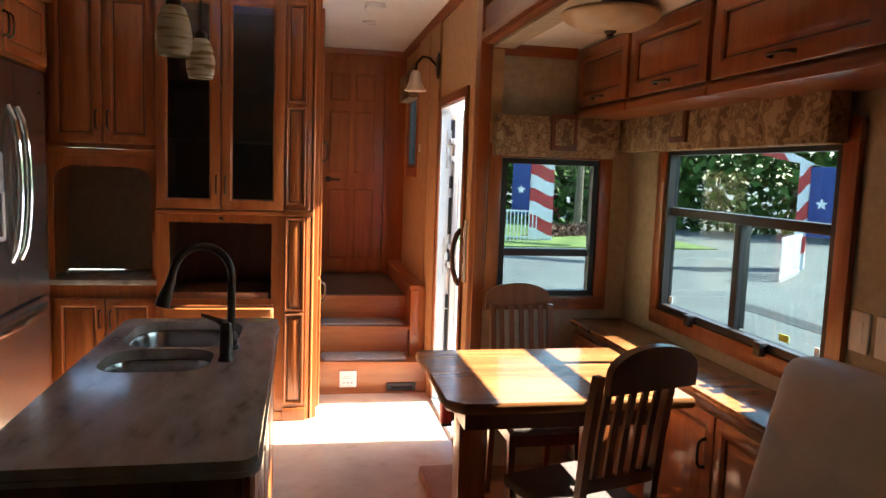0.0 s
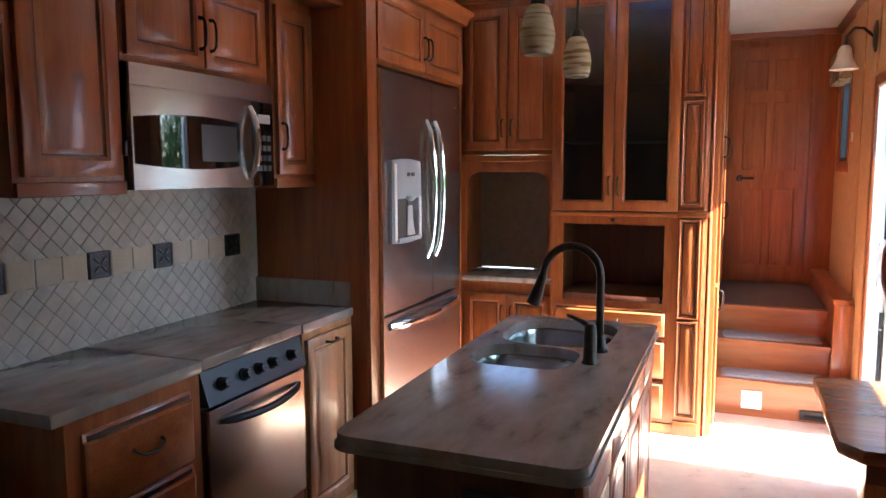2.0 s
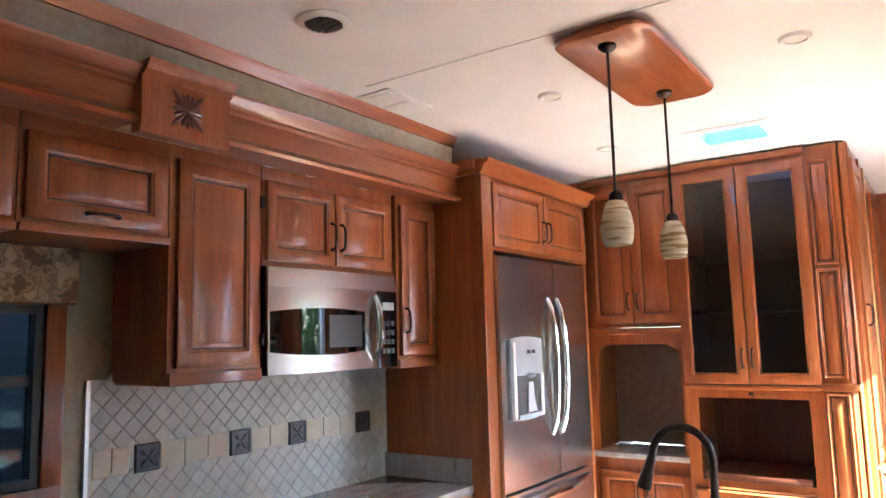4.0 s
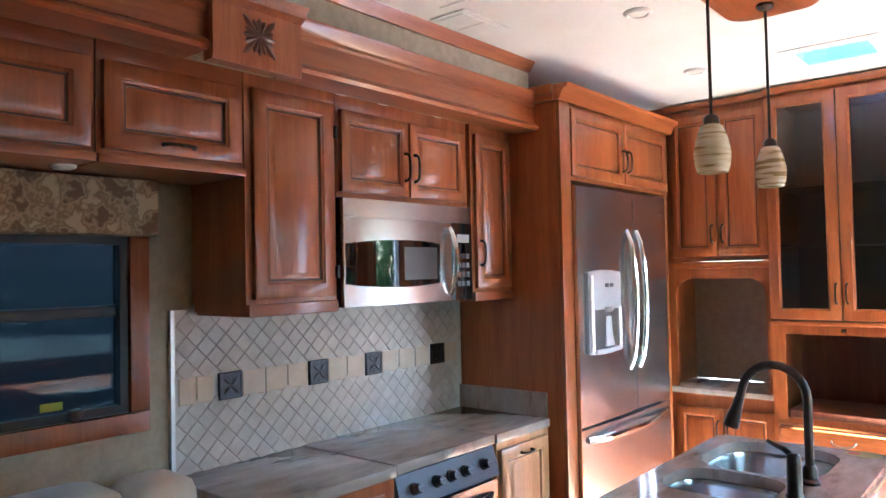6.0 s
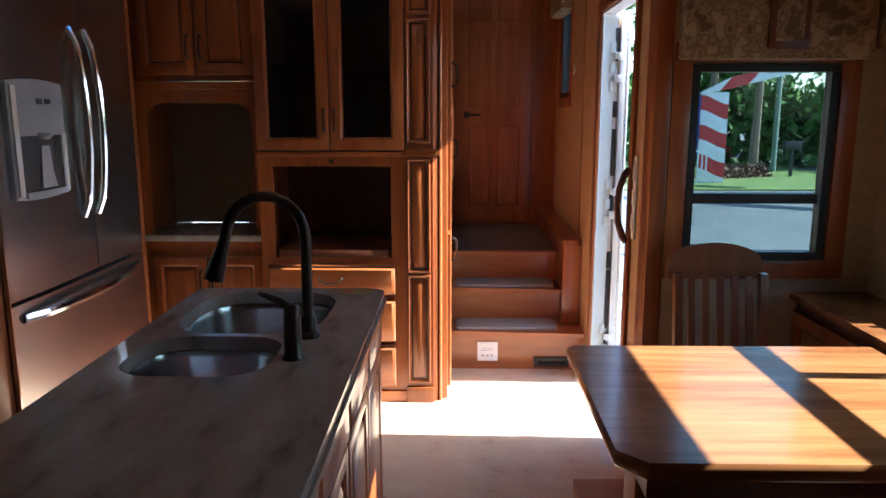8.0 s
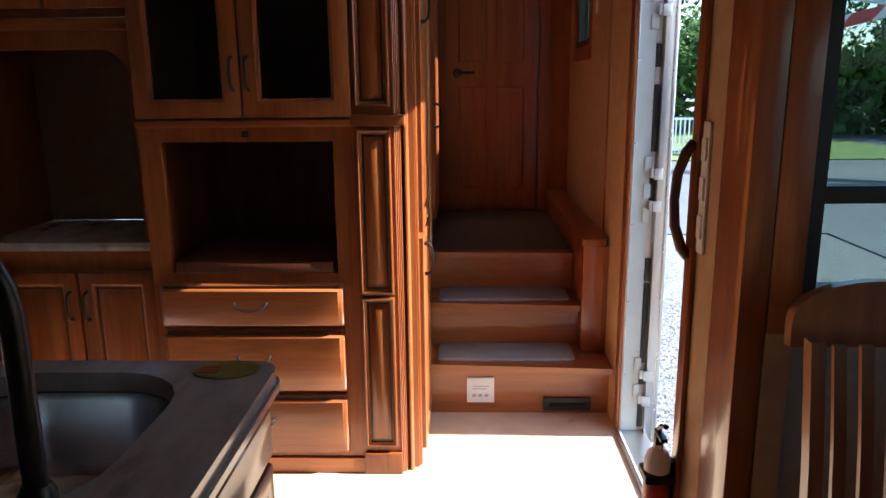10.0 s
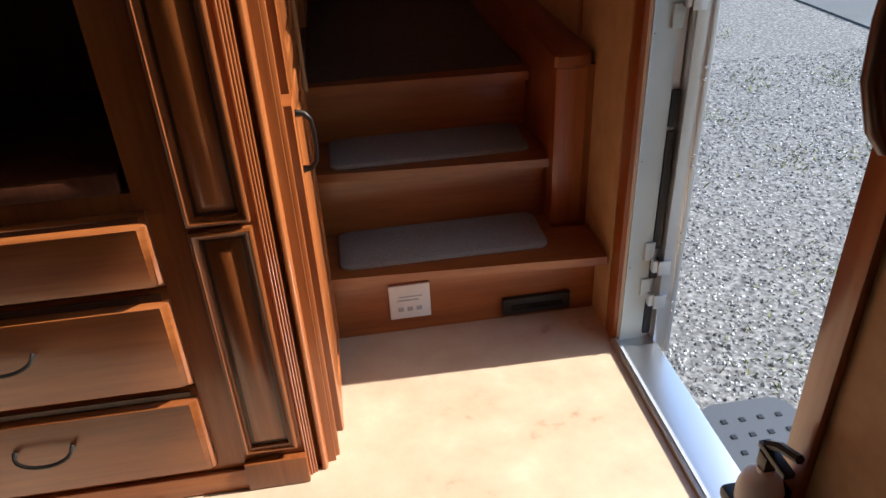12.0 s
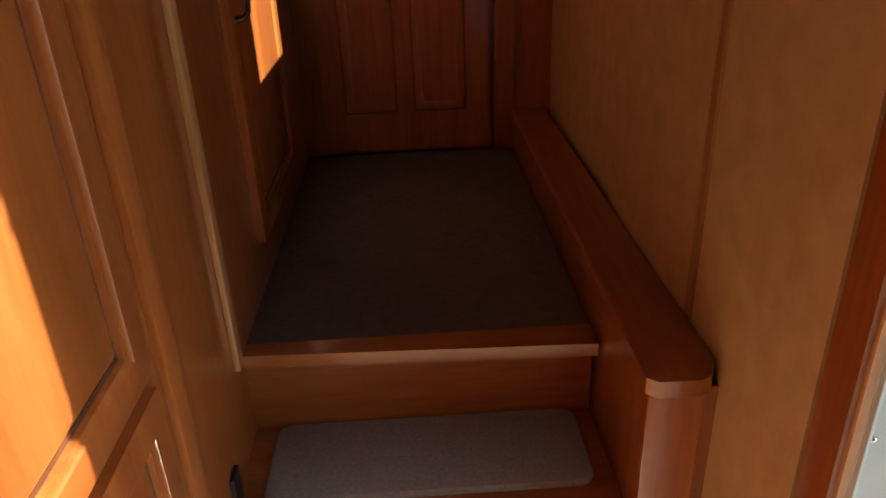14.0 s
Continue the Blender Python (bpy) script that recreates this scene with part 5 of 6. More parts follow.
# ---- dinette ----
def chair():
    ch = thing("dining_chair", pose(0, 0, 0), "dark cherry dining chair with arched slat back", "chair", "dinette chairs")
    for x in (-0.175, 0.175):
        bm = bmesh.new()
        ring_loft(bm, [[(x + a, y + b, z) for a, b in ((-0.016, -0.016), (0.016, -0.016), (0.016, 0.016), (-0.016, 0.016))] for y, z in ((-0.04, 0.0), (0.0, 0.25), (0.0, 0.46), (-0.03, 0.7), (-0.07, 0.92))])
        part("back_post", bm, WOOD_CHAIR, ch)
        bm = bmesh.new()
        ring_loft(bm, [[(x * 1.05 + a * s2, 0.38 + b * s2, z) for a, b in ((-0.018, -0.018), (0.018, -0.018), (0.018, 0.018), (-0.018, 0.018))] for s2, z in ((0.7, 0.0), (1.0, 0.4), (1.0, 0.44))])
        part("front_leg", bm, WOOD_CHAIR, ch)
        part("side_rail", boxes((x - 0.01, x + 0.01, 0.016, 0.365, 0.38, 0.435)), WOOD_CHAIR, ch)
    part("front_rail", boxes((-0.165, 0.165, 0.37, 0.39, 0.38, 0.435)), WOOD_CHAIR, ch)
    part("seat", cushion(bmesh.new(), -0.20, 0.20, 0.0, 0.42, 0.435, 0.475, 0.016), RUSHSEAT, ch, "dark padded fabric seat")
    bm = bmesh.new()
    prof = [(-0.20, 0.89), (0.20, 0.89)] + [(0.20 * math.cos(radians(a)), 0.93 + 0.085 * math.sin(radians(a)) ** 0.8) for a in range(0, 181, 12)]
    extrude_poly(bm, prof, "y", -0.015, 0.015)
    part("top_rail", bm, WOOD_CHAIR, ch, "arched top rail", pose(0, -0.075, 0.0, 4))
    part("lower_rail", boxes((-0.16, 0.16, -0.022, 0.0, 0.56, 0.60), bevel=0.004), WOOD_CHAIR, ch)
    for k in range(5):
        x = -0.12 + 0.06 * k
        bm = bmesh.new()
        ring_loft(bm, [[(x + a, y + b, z) for a, b in ((-0.014, -0.006), (0.014, -0.006), (0.014, 0.006), (-0.014, 0.006))] for y, z in ((-0.012, 0.59), (-0.035, 0.74), (-0.072, 0.91))])
        part("slat", bm, WOOD_CHAIR, ch)
    return ch


FS = 0.05
ch = chair()
ch.matrix_basis = pose(1.825, 2.37, FS, 0, 0, 16) @ Matrix.Diagonal((0.78, 0.9, 1.01, 1))
copy_thing(ch, pose(1.90, 3.54, FS, 0, 0, 180) @ Matrix.Diagonal((1, 1, 0.95, 1)))
dt = thing("dining_table", pose(1.735, 2.81, FS), "wooden pedestal dining table with clipped corners", "table")
bm = bmesh.new()
c = 0.05
out = [(-0.40 + c, -0.33), (0.40, -0.33), (0.40, 0.33), (-0.40 + c * 0.4, 0.33), (-0.40, 0.33 - c * 0.4), (-0.40, -0.33 + c)]
ring_loft(bm, [[(x * k, y * k, z) for x, y in out] for k, z in ((0.985, 0.755), (1.0, 0.765), (1.0, 0.782), (0.99, 0.79))])
part("tabletop", bm, WOOD_TABLE, dt)
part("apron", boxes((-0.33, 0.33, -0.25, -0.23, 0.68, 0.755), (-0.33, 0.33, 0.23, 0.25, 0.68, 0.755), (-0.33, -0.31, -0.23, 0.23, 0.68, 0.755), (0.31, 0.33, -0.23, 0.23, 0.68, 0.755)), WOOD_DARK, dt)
for x in (-0.25, 0.22):
    part("pedestal", boxes((x - 0.05, x + 0.05, -0.05, 0.05, 0.05, 0.755), bevel=0.01), WOOD, dt)
    part("foot", boxes((x - 0.06, x + 0.06, -0.25, 0.25, 0.0, 0.055), bevel=0.012), WOOD, dt)
bl = thing("window_bench", pose(2.385, 2.95, FS), "long low cherry credenza beneath the slide-out window", "credenza")
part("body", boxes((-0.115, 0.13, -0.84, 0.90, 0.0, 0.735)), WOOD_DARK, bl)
part("top", boxes((-0.145, 0.13, -0.86, 0.90, 0.737, 0.765), bevel=0.008), WOOD_TABLE, bl)
for k in range(4):
    panel_door(bl, pose(-0.115, 0.88 - 0.43 * k, 0.06, 0, 0, -90), 0.42, 0.64, WOOD, handle=(0.38, 0.5, 0.10, True))
lv = thing("recliner", pose(2.10, 1.50, FS), "cream leather recliner love seat against slide wall", "sofa")
part("base", cushion(bmesh.new(), -0.38, 0.33, -0.72, 0.70, 0.05, 0.40, 0.05), LEATHER, lv)
for y0, y1 in ((-0.70, -0.01), (0.0, 0.70)):
    part("seat_cushion", cushion(bmesh.new(), -0.40, 0.12, y0, y1, 0.36, 0.52, 0.06), LEATHER, lv)
    part("back_cushion", cushion(bmesh.new(), -0.14, 0.14, y0, y1, -0.05, 0.50, 0.10), LEATHER, lv, "", pose(0.10, 0, 0.45, 0, 14))
    part("head_cushion", cushion(bmesh.new(), -0.15, 0.10, y0 + 0.02, y1 - 0.02, 0.30, 0.57, 0.085), LEATHER, lv, "", pose(0.10, 0, 0.45, 0, 14))

for k, (y0, y1) in enumerate(((3.27, 3.845), (2.66, 3.26), (1.90, 2.65), (1.14, 1.89), (0.38, 1.13))):
    oh = thing("overhead_cabinet", pose(2.36, (y0 + y1) / 2, 1.84), "cherry overhead cabinet with raised-panel door above dinette", "cabinet", "overhead cabinets above dinette")
    h = (y1 - y0) / 2
    part("body", boxes((-0.14, 0.155, -h, h, 0.0, 0.295)), WOOD_Y, oh)
    panel_door(oh, pose(-0.14, h - 0.012, 0.015, 0, 0, -90), 2 * h - 0.024, 0.265, WOOD, handle=(h - 0.012, 0.03, 0.10, False), stile=0.06)
    part("light_rail", boxes((-0.165, 0.155, -h, h, -0.035, 0.0), bevel=0.008), WOOD_Y, oh)
w1 = window("window_3", pose(EX0, SRY, EZ0), EX1 - EX0, EZ1 - EZ0, 0.215, None, "tinted window in cherry casing at slide-out end")
w2 = window("window_4", pose(SRX, SY1, SZ0, 0, 0, -90), SY1 - SY0, SZ1 - SZ0, 0.447, 0.55, "wide sliding window in cherry casing over credenza")
for x in (0.30, 0.78):
    part("latch", boxes((x - 0.02, x + 0.02, -0.045, 0.0, -0.02, 0.03), bevel=0.006), BLACK, w2)
part("sticker", boxes((0.82, 0.87, 0.012, 0.014, 0.045, 0.07)), bpy.data.materials["yellow_label"], w2, "yellow-green sticker")
for x in (0.05, 1.0):
    part("corner_tag", boxes((x, x + 0.022, 0.012, 0.014, 0.035, 0.065)), WHITE, w2)
for m, w, lab in ((pose(EX0 - 0.06, SRY, EZ1 + 0.01), 0.62, "scroll-pattern upholstered valance over end window"), (pose(SRX, SY1 + 0.36, SZ1 - 0.01, 0, 0, -90), 1.47, "long scroll-pattern upholstered valance over side window")):
    va = thing("valance", m, lab, "valance")
    part("fabric", boxes((0.0, w, -0.10, -0.024, 0.0, 0.195), bevel=0.012), VALANCE, va)
    pq = part("plaque", boxes((0.33 * w + 0.06, 0.33 * w + 0.19, -0.116, -0.10, 0.03, 0.205), bevel=0.004), WOOD_DARK, va, "small dark framed plaque")
    part("plaque_face", boxes((0.33 * w + 0.08, 0.33 * w + 0.17, -0.1185, -0.116, 0.055, 0.18)), VALANCE, pq)
for y in (2.16, 2.26):
    so = thing("wall_outlet", pose(SRX, y, 1.10), "ivory outlet plate on slide-out wall", "outlet", "wall outlets")
    part("plate", boxes((-0.008, 0.0, -0.036, 0.036, -0.06, 0.06), bevel=0.002), WHITE, so)
    part("socket", boxes((-0.011, -0.008, -0.016, 0.016, -0.035, 0.035), bevel=0.002), WHITE, so)
molding("crown_slide_end", [(SRY, SRC), (SRY, SRC - 0.05), (SRY - 0.012, SRC - 0.05), (SRY - 0.025, SRC - 0.01), (SRY - 0.03, SRC)], "x", XR, 2.20, WOOD_X, "cherry crown strip on the slide-out end wall")
bw = thing("bowl_ceiling_light", pose(1.99, 2.98, SRC), "bronze-footed alabaster bowl ceiling light over dinette", "light")
bm = bmesh.new()
lathe(bm, [(0.06, 0.0), (0.06, -0.015), (0.02, -0.02), (0.02, -0.05)], 20)
part("canopy", bm, BRONZE, bw)
bm = bmesh.new()
lathe(bm, [(0.175, -0.02), (0.18, -0.03), (0.165, -0.05), (0.11, -0.075), (0.02, -0.085)], 32)
part("bowl", bm, mottled("alabaster", [(0.3, (0.42, 0.30, 0.16)), (0.7, (0.60, 0.48, 0.30))], 7, 0.35, 80, 0.02), bw, "mottled amber alabaster bowl")
bm = bmesh.new()
lathe(bm, [(0.025, -0.08), (0.02, -0.09), (0.012, -0.098), (0.016, -0.105), (0.006, -0.112)], 14)
part("finial", bm, BRONZE, bw)

# ---- outside ----
GRAVEL = mottled("gravel_ground", [(0.3, (0.05, 0.048, 0.045)), (0.5, (0.15, 0.145, 0.135)), (0.72, (0.34, 0.33, 0.30))], 38, 0.9, 60, 1.0, detail=10)
ASPHALT = mottled("asphalt", [(0.3, (0.09, 0.095, 0.095)), (0.7, (0.14, 0.145, 0.14))], 0.6, 0.9, 60, 0.4, detail=10)
GRASS = mottled("grass", [(0.3, (0.07, 0.12, 0.02)), (0.7, (0.17, 0.22, 0.05))], 1.5, 0.95, 30, 0.6, detail=10)
structure("ground", boxes((-900, 900, -900, 900, GROUND - 0.5, GROUND)), GRAVEL, "grey gravel lot with sparse weeds", "ground")
structure("road", boxes((6.5, 48, -60, 13.0, GROUND, GROUND + 0.02)), ASPHALT, "pale grey asphalt lot", "road")
structure("road_bend", boxes((2.5, 48, 13.0, 23.0, GROUND, GROUND + 0.02)), ASPHALT, "pale grey asphalt drive", "road")
structure("lawn", boxes((-60, 15, 23.0, 80, GROUND, GROUND + 0.06)), GRASS, "sunlit grass verge", "lawn")
structure("road_far", boxes((15.0, 48, 23.0, 60, GROUND, GROUND + 0.02)), ASPHALT, "pale grey asphalt beyond the drive", "road")
structure("lawn_east", boxes((48, 90, -60, 60.0, GROUND, GROUND + 0.06)), GRASS, "sunlit grass verge beyond the lot", "lawn")
# thin dark slab in place of the shadow band lying over the lot
structure("shadow_strip", boxes((9.0, 9.5, -10, 12.9, GROUND + 0.02, GROUND + 0.026)), mat("painted_shadow", 0.9, 0, (0.03, 0.032, 0.035))[0], "dark strip painted as a shadow band across the asphalt", "road")
rs = random.Random(5)
verts, faces = [], []
for k in range(30000):
    x, y = 1.95 + 4.6 * rs.random() ** 1.3, 3.3 + 6.5 * rs.random()
    r, h = rs.uniform(0.006, 0.015), rs.uniform(0.4, 0.8)
    a, q = rs.uniform(0, 6.28), rs.uniform(0.55, 1.0)
    b = len(verts)
    ca, sa = math.cos(a), math.sin(a)
    for u, v2, w in ((1, 0, 0.3), (0, 1, 0.1), (-1, 0, 0.35), (0, -1, 0.2), (0.2, 0.1, 1), (0, 0, -0.3)):
        u, v2 = u * r * rs.uniform(0.8, 1.2), v2 * r * q * rs.uniform(0.8, 1.2)
        verts.append((x + u * ca - v2 * sa, y + u * sa + v2 * ca, GROUND + 0.001 + r * h * w))
    faces += [(b + i, b + (i + 1) % 4, b + 4) for i in range(4)] + [(b + (i + 1) % 4, b + i, b + 5) for i in range(4)]
me = bpy.data.meshes.new("gravel")
me.from_pydata(verts, [], faces)
m, n, l, b = mat("gravel_stones", 0.85)
ge = n.new("ShaderNodeNewGeometry")
r = ramp(n, l, ge.outputs["Random Per Island"], [(0.0, (0.06, 0.058, 0.055)), (0.4, (0.19, 0.185, 0.18)), (0.8, (0.42, 0.41, 0.39)), (1.0, (0.62, 0.60, 0.57))])
l.new(r.outputs[0], b.inputs["Base Color"])
me.materials.append(m)
tagged(new("gravel", me), "loose grey gravel stones outside doorway", "gravel", kind="stuff")

vs, fs = [], []
for k in range(26):
    cx, cy = 2.6 + 4.2 * rs.random(), 5.4 + 5.5 * rs.random()
    for _ in range(90):
        px, py = cx + rs.gauss(0, 0.16), cy + rs.gauss(0, 0.16)
        a, hgt = rs.uniform(0, 6.28), rs.uniform(0.012, 0.035)
        b = len(vs)
        vs += [(px - 0.006 * math.cos(a), py - 0.006 * math.sin(a), GROUND), (px + 0.006 * math.cos(a), py + 0.006 * math.sin(a), GROUND), (px + 0.02 * math.sin(a), py + 0.02 * math.cos(a), GROUND + hgt)]
        fs.append((b, b + 1, b + 2))
me = bpy.data.meshes.new("weeds")
me.from_pydata(vs, [], fs)
me.materials.append(mottled("dry_weed", [(0.3, (0.13, 0.15, 0.035)), (0.7, (0.26, 0.27, 0.09))], 4, 0.9, 30, 0))
tagged(new("weeds", me), "thin yellow-green weeds growing through gravel", "weeds", kind="stuff")

LEAF = {}
for nm, c0, c1 in (("leaf_a", (0.03, 0.075, 0.015), (0.11, 0.18, 0.04)), ("leaf_b", (0.05, 0.10, 0.025), (0.17, 0.24, 0.07))):
    m, n, l, b = mat(nm, 0.7)
    ge = n.new("ShaderNodeNewGeometry")
    r = ramp(n, l, ge.outputs["Random Per Island"], [(0.0, c0), (1.0, c1)])
    l.new(r.outputs[0], b.inputs["Base Color"])
    b.inputs["Specular IOR Level"].default_value = 0.15
    LEAF[nm] = m
BARK = mottled("bark", [(0.3, (0.10, 0.075, 0.05)), (0.7, (0.20, 0.16, 0.12))], 9, 0.9, 40, 0.8)


def tree(x, y, h, spread, seed, kind):
    q = random.Random(seed)
    ob = thing("tree", pose(x, y, GROUND), "broad leafy green tree at edge of lot", "tree", "trees round the lot")
    bm = bmesh.new()
    tube(bm, [(0, 0, 0), (q.uniform(-.2, .2), q.uniform(-.2, .2), h * 0.3), (q.uniform(-.4, .4), q.uniform(-.4, .4), h * 0.75)], [0.28, 0.2, 0.06], 8)
    for k in range(5):
        a = q.uniform(0, 6.28)
        tube(bm, [(0, 0, h * 0.28), (math.cos(a) * spread * 0.4, math.sin(a) * spread * 0.4, h * 0.5), (math.cos(a) * spread * 0.75, math.sin(a) * spread * 0.75, h * 0.68)], [0.12, 0.08, 0.03], 6)
    part("trunk", bm, BARK, ob)
    vs, fs = [], []
    clumps = [(q.gauss(0, spread * 0.45), q.gauss(0, spread * 0.45), h * q.uniform(0.18, 0.95), spread * q.uniform(0.2, 0.42)) for _ in range(26)]
    for cx, cy, cz, cr in clumps:
        for _ in range(70):
            d = Vector((q.gauss(0, 1), q.gauss(0, 1), q.gauss(0, 0.8))).normalized() * cr * q.uniform(0.6, 1.1)
            p = Vector((cx, cy, cz)) + d
            u = Vector((q.gauss(0, 1), q.gauss(0, 1), q.gauss(0, 1))).normalized() * q.uniform(0.10, 0.26)
            w = u.cross(Vector((q.gauss(0, 1), q.gauss(0, 1), q.gauss(0, 1)))).normalized() * u.length * 0.55
            k = len(vs)
            vs += [p - u, p + w, p + u, p - w]
            fs.append((k, k + 1, k + 2, k + 3))
    me = bpy.data.meshes.new("crown")
    me.from_pydata([tuple(v) for v in vs], [], fs)
    me.materials.append(LEAF[kind])
    cr = new("crown", me)
    cr.parent = ob
    return ob


def palm(x, y, h, seed):
    q = random.Random(seed)
    ob = thing("palm_tree", pose(x, y, GROUND), "palm tree with drooping fronds by lot", "tree", "palms round the lot")
    bm = bmesh.new()
    tube(bm, [(0, 0, 0), (0.05, 0, h * 0.5), (0.1, 0.05, h)], [0.2, 0.15, 0.13], 8)
    part("trunk", bm, BARK, ob)
    vs, fs = [], []
    for k in range(34):
        a, up = q.uniform(0, 6.28), q.uniform(-0.5, 1.1)
        for i in range(14):
            u = i / 13
            rad, z = 2.1 * u, h + up * 1.3 * u - 1.5 * u * u
            c = Vector((math.cos(a) * rad + 0.1, math.sin(a) * rad, z))
            for s2 in (-1, 1):
                t = Vector((-math.sin(a) * s2 + 0.5 * math.cos(a), math.cos(a) * s2 + 0.5 * math.sin(a), -0.35)) * 0.55 * (1 - 0.6 * u)
                o = Vector((math.cos(a), math.sin(a), 0)) * 0.045
                b2 = len(vs)
                vs += [tuple(c - o), tuple(c + o), tuple(c + t)]
                fs.append((b2, b2 + 1, b2 + 2))
    me = bpy.data.meshes.new("crown")
    me.from_pydata(vs, [], fs)
    me.materials.append(LEAF["leaf_b"])
    cr = new("crown", me)
    cr.parent = ob


q = random.Random(21)
vs, fs = [], []
LINE = ((-2, 40), (8, 37), (20, 32), (33, 21), (40, 6), (42, -14))
for k in range(26000):
    j = q.randrange(5)
    u = q.random()
    ax, ay = LINE[j]
    bx, by = LINE[j + 1]
    x, y = ax + (bx - ax) * u, ay + (by - ay) * u
    top = 4.2 + 1.8 * math.sin(x * 0.55 + 1.3) + 1.2 * math.sin(y * 1.3 + x * 0.2)
    p = Vector((x + q.gauss(0, 0.9), y + q.gauss(0, 0.9), GROUND + top * q.random() ** 0.8))
    w1 = Vector((q.gauss(0, 1), q.gauss(0, 1), q.gauss(0, 1))).normalized() * q.uniform(0.14, 0.36)
    w3 = w1.cross(Vector((q.gauss(0, 1), q.gauss(0, 1), q.gauss(0, 1)))).normalized() * w1.length * 0.6
    b4 = len(vs)
    vs += [tuple(p - w1), tuple(p + w3), tuple(p + w1), tuple(p - w3)]
    fs.append((b4, b4 + 1, b4 + 2, b4 + 3))
me = bpy.data.meshes.new("woods")
me.from_pydata(vs, [], fs)
me.materials.append(LEAF["leaf_a"])
tagged(new("woods", me), "dense green thicket at far edge of lot", "woods", kind="stuff")
q = random.Random(11)
for k in range(11):
    tree(8 + 5.2 * k + q.uniform(-1.5, 1.5), 47 - 2.6 * k + q.uniform(-3, 3), q.uniform(8, 12), q.uniform(3.2, 4.6), 30 + k, "leaf_a" if k % 2 else "leaf_b")
for k in range(8):
    tree(44 + q.uniform(-2, 6), 24 - 5.5 * k, q.uniform(7, 11), q.uniform(3.4, 4.6), 60 + k, "leaf_b" if k % 2 else "leaf_a")
for x, y, h in ((10.5, 29, 4.6), (13, 31, 5.2), (24, 30, 4.2), (31, 26, 3.8), (36, 20, 4.0), (8.0, 33, 5.0)):
    palm(x, y, h, int(x * 10))
BLUE = mottled("blue_paint", [(0.3, (0.012, 0.03, 0.16)), (0.7, (0.02, 0.045, 0.22))], 4, 0.5, 60, 0.05)
RED = mottled("red_paint", [(0.3, (0.42, 0.03, 0.03)), (0.7, (0.52, 0.05, 0.045))], 4, 0.5, 60, 0.05)
PWHITE = mottled("white_paint", [(0.3, (0.70, 0.71, 0.72)), (0.7, (0.8, 0.8, 0.8))], 4, 0.5, 60, 0.05)


def flag_gate(x, y, turn, side, band=0.105):
    """A pillar with a starred blue panel and waving stripes, under a striped beam that climbs away from the panel."""
    ob = thing("flag_gate", pose(x, y, GROUND, 0, 0, turn), "gateway pillar painted with blue field, star and red stripes", "gateway")
    a, b2 = sorted((-0.05 * side, -0.68 * side))
    blue = part("blue_panel", boxes((a, b2, -0.28, 0.2, 0.95, 2.85), bevel=0.02), BLUE, ob, "blue painted panel")
    bm = bmesh.new()
    star = [((0.17 if i % 2 == 0 else 0.07) * math.sin(math.pi * i / 5) - 0.36 * side, (0.17 if i % 2 == 0 else 0.07) * math.cos(math.pi * i / 5) + 1.85) for i in range(10)]
    extrude_poly(bm, star, "y", -0.296, -0.27)
    part("star", bm, PWHITE, blue, "white star")
    xs = [(-0.04 + band * i) * side for i in range(9)]
    wave = [0.15 * math.cos(math.pi * i / 8) for i in range(9)]
    for k in range(7):
        lo = [min(2.95, max(0.0, 0.47 * k - 0.1 + w)) for w in wave]
        hi = [min(2.95, max(0.001, 0.47 * (k + 1) - 0.1 + w)) for w in wave]
        bm = bmesh.new()
        extrude_poly(bm, list(zip(xs, lo)) + list(zip(xs, hi))[::-1], "y", -0.22, 0.22)
        bmesh.ops.remove_doubles(bm, verts=bm.verts, dist=1e-5)
        part("stripe", bm, PWHITE if k % 2 == 0 else RED, ob)
    for k in range(9):
        u0, u1 = -0.35 + 0.85 * k, -0.35 + 0.85 * (k + 1)
        bm = bmesh.new()
        lean = 0.35
        poly = [(u0 * side, 2.86 + 0.25 * u0 + (0.10 if k == 0 else 0.0)), (u1 * side, 2.86 + 0.25 * u1), ((u1 + lean) * side, 3.30 + 0.25 * u1), ((u0 + (lean if k else 0.2)) * side, 3.30 + 0.25 * u0 - (0.3 if k == 0 else 0.0))]
        extrude_poly(bm, poly, "y", -0.26, 0.26)
        part("beam_band", bm, RED if k % 3 == 1 else PWHITE, ob)
    return ob


flag_gate(9.05, 25.6, -18, 1)
flag_gate(14.55, 18.1, -40, -1, 0.035)
fn = thing("picket_fence", pose(6.9, 24.9, GROUND + 0.06, 0, 0, -6), "white metal picket fence beside gateway", "fence")
for k in range(17):
    part("picket", boxes((0.13 * k, 0.13 * k + 0.04, -0.015, 0.015, 0.0, 1.1)), PWHITE, fn)
part("rail", boxes((-0.05, 2.15, -0.02, 0.02, 1.02, 1.08)), PWHITE, fn)
part("rail", boxes((-0.05, 2.15, -0.02, 0.02, 0.10, 0.16)), PWHITE, fn)
copy_thing(fn, pose(12.2, 15.8, GROUND, 0, 0, 42))
pp = thing("utility_pole", pose(13.4, 30, GROUND), "grey-green utility pole on verge", "pole")
bm = bmesh.new()
tube(bm, [(0, 0, 0), (0, 0, 7)], [0.11, 0.08], 10)
part("shaft", bm, mat("pole_green", 0.7, 0, (0.14, 0.19, 0.15))[0], pp)
mb = thing("mailbox", pose(13.0, 27.6, GROUND), "black mailbox on post by the drive", "mailbox")
part("post", boxes((-0.05, 0.05, -0.05, 0.05, 0.0, 1.0)), BLACK, mb)
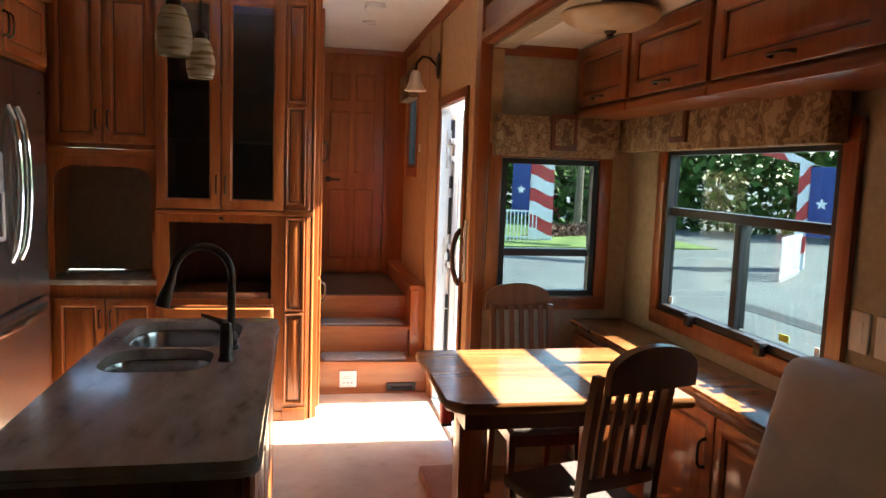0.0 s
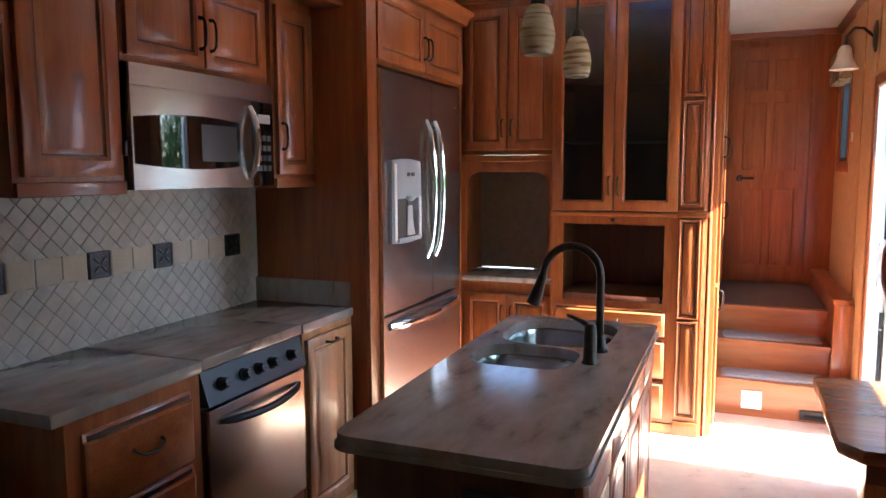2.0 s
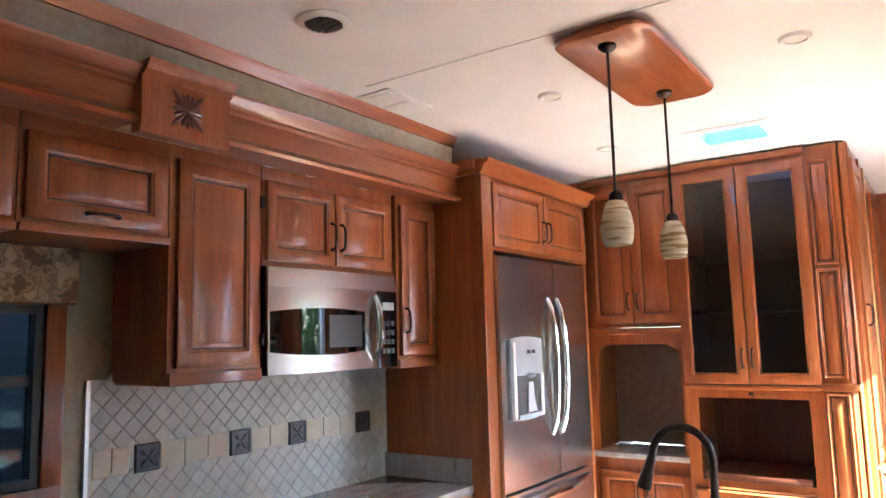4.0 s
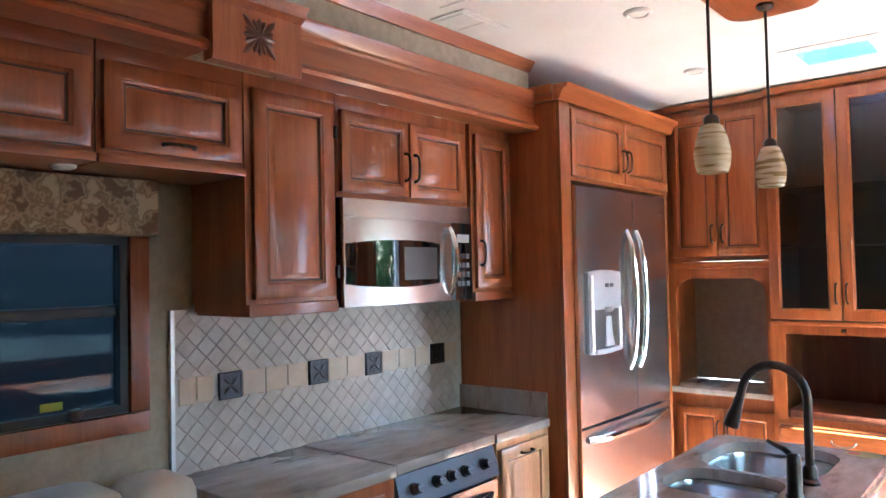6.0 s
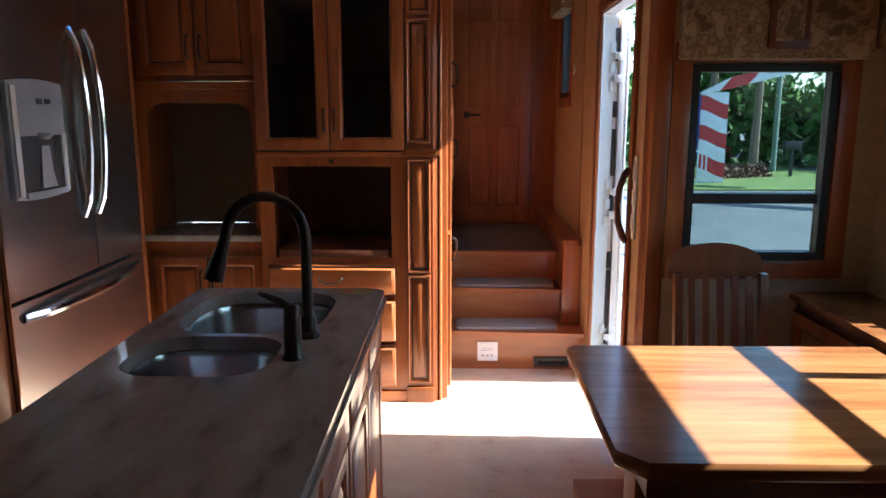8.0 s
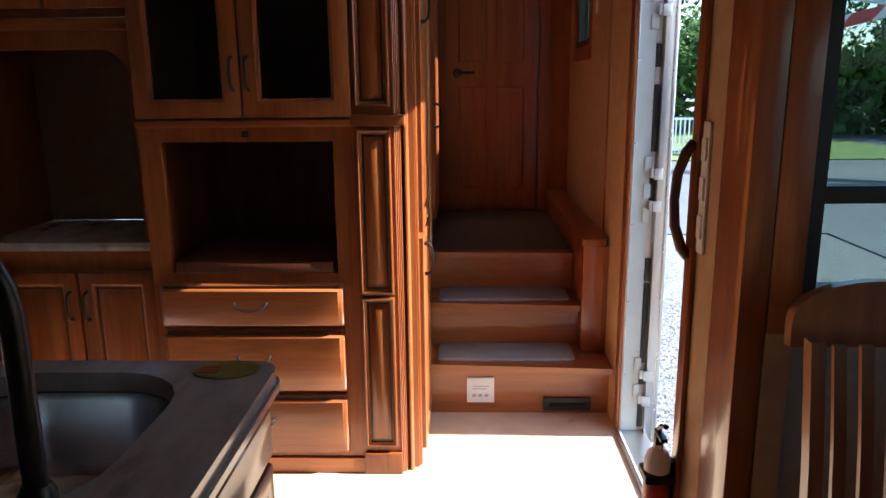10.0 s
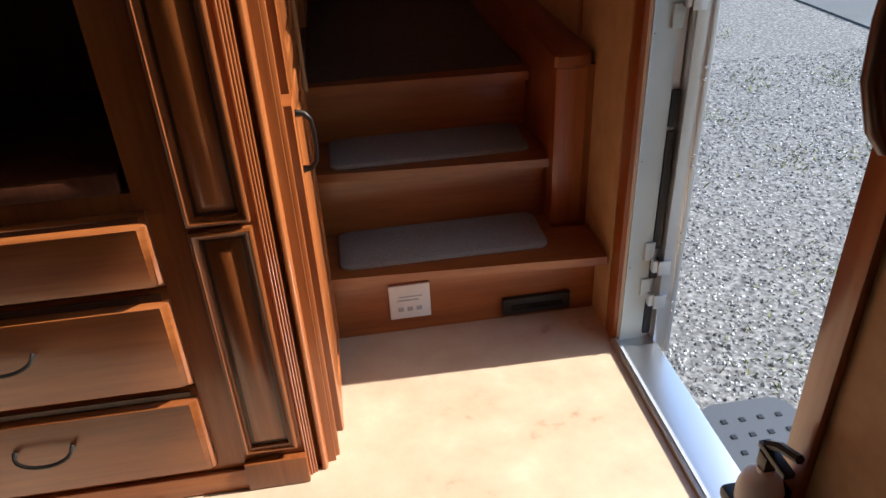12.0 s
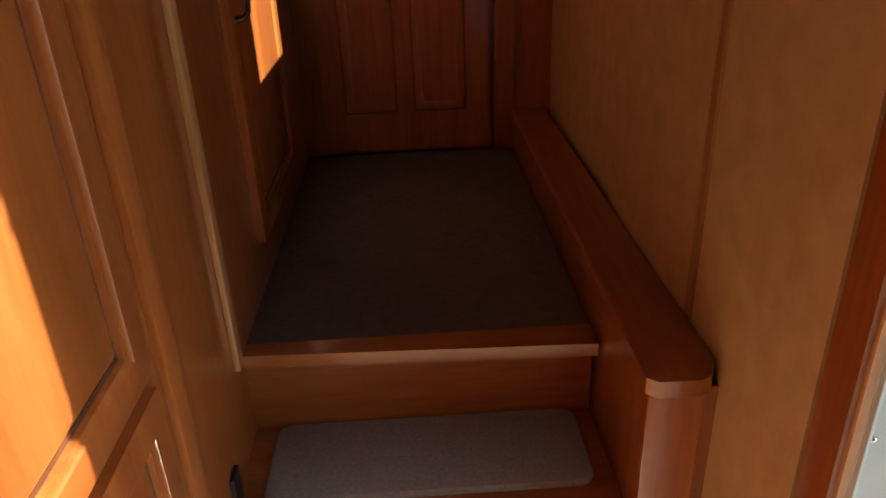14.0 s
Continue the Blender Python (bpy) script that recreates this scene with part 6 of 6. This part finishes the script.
part("box", boxes((-0.3, 0.3, -0.14, 0.14, 1.0, 1.3), bevel=0.05), BLACK, mb)
for x, y, r in ((9.95, 27.0, 0.55), (10.6, 27.3, 0.6), (11.2, 27.5, 0.55), (11.8, 27.8, 0.6)):
    q = random.Random(int(x * 10))
    sh = thing("shrub", pose(x, y, GROUND), "low reddish-brown shrub on verge", "shrub", "verge shrubs")
    vs, fs = [], []
    for _ in range(500):
        d = Vector((q.gauss(0, 1), q.gauss(0, 1), abs(q.gauss(0, 1)))).normalized() * r * q.uniform(0.5, 1.1)
        d.z *= 0.8
        u = Vector((q.gauss(0, 1), q.gauss(0, 1), q.gauss(0, 1))).normalized() * 0.09
        w = u.cross(Vector((q.gauss(0, 1), q.gauss(0, 1), q.gauss(0, 1)))).normalized() * 0.05
        k = len(vs)
        vs += [tuple(d - u), tuple(d + w), tuple(d + u), tuple(d - w)]
        fs.append((k, k + 1, k + 2, k + 3))
    me = bpy.data.meshes.new("foliage")
    me.from_pydata(vs, [], fs)
    me.materials.append(mottled("shrub_leaf", [(0.3, (0.09, 0.035, 0.03)), (0.7, (0.16, 0.09, 0.05))], 5, 0.8, 30, 0) if x < 10 else bpy.data.materials["shrub_leaf"])
    o = new("foliage", me)
    o.parent = sh
car = thing("red_car", pose(13.0, 36.5, GROUND, 0, 0, 80), "small red parked car beyond the verge", "car")
bm = bmesh.new()
extrude_poly(bm, [(-2.0, 0.3), (2.0, 0.3), (2.0, 0.75), (1.2, 0.9), (0.7, 1.4), (-0.9, 1.4), (-1.5, 0.95), (-2.0, 0.9)], "y", -0.8, 0.8)
part("body", bm, RED, car)
for x in (-1.2, 1.25):
    bm = bmesh.new()
    lathe(bm, [(0.32, -0.85), (0.32, 0.85)], 18)
    part("wheel", bm, BLACK, car, "", pose(x, 0, 0.32, 90))
# assumed trailer, coloured near-black so the sofa window looks out on shade
nb = thing("neighbouring_trailer", pose(-3.1, 1.5, GROUND), "added near-black trailer body that darkens the sofa window view", "trailer")
part("body", boxes((-1.2, 1.2, -6, 6, 0.4, 3.6), bevel=0.08), mottled("window_shade_black", [(0.3, (0.008, 0.008, 0.010)), (0.7, (0.016, 0.016, 0.019))], 1.5, 0.95, 40, 0.05), nb)
for y in (-4, 4):
    bm = bmesh.new()
    lathe(bm, [(0.4, -1.1), (0.4, 1.1)], 18)
    part("wheel", bm, BLACK, nb, "", pose(0, y, 0.4, 0, 90))
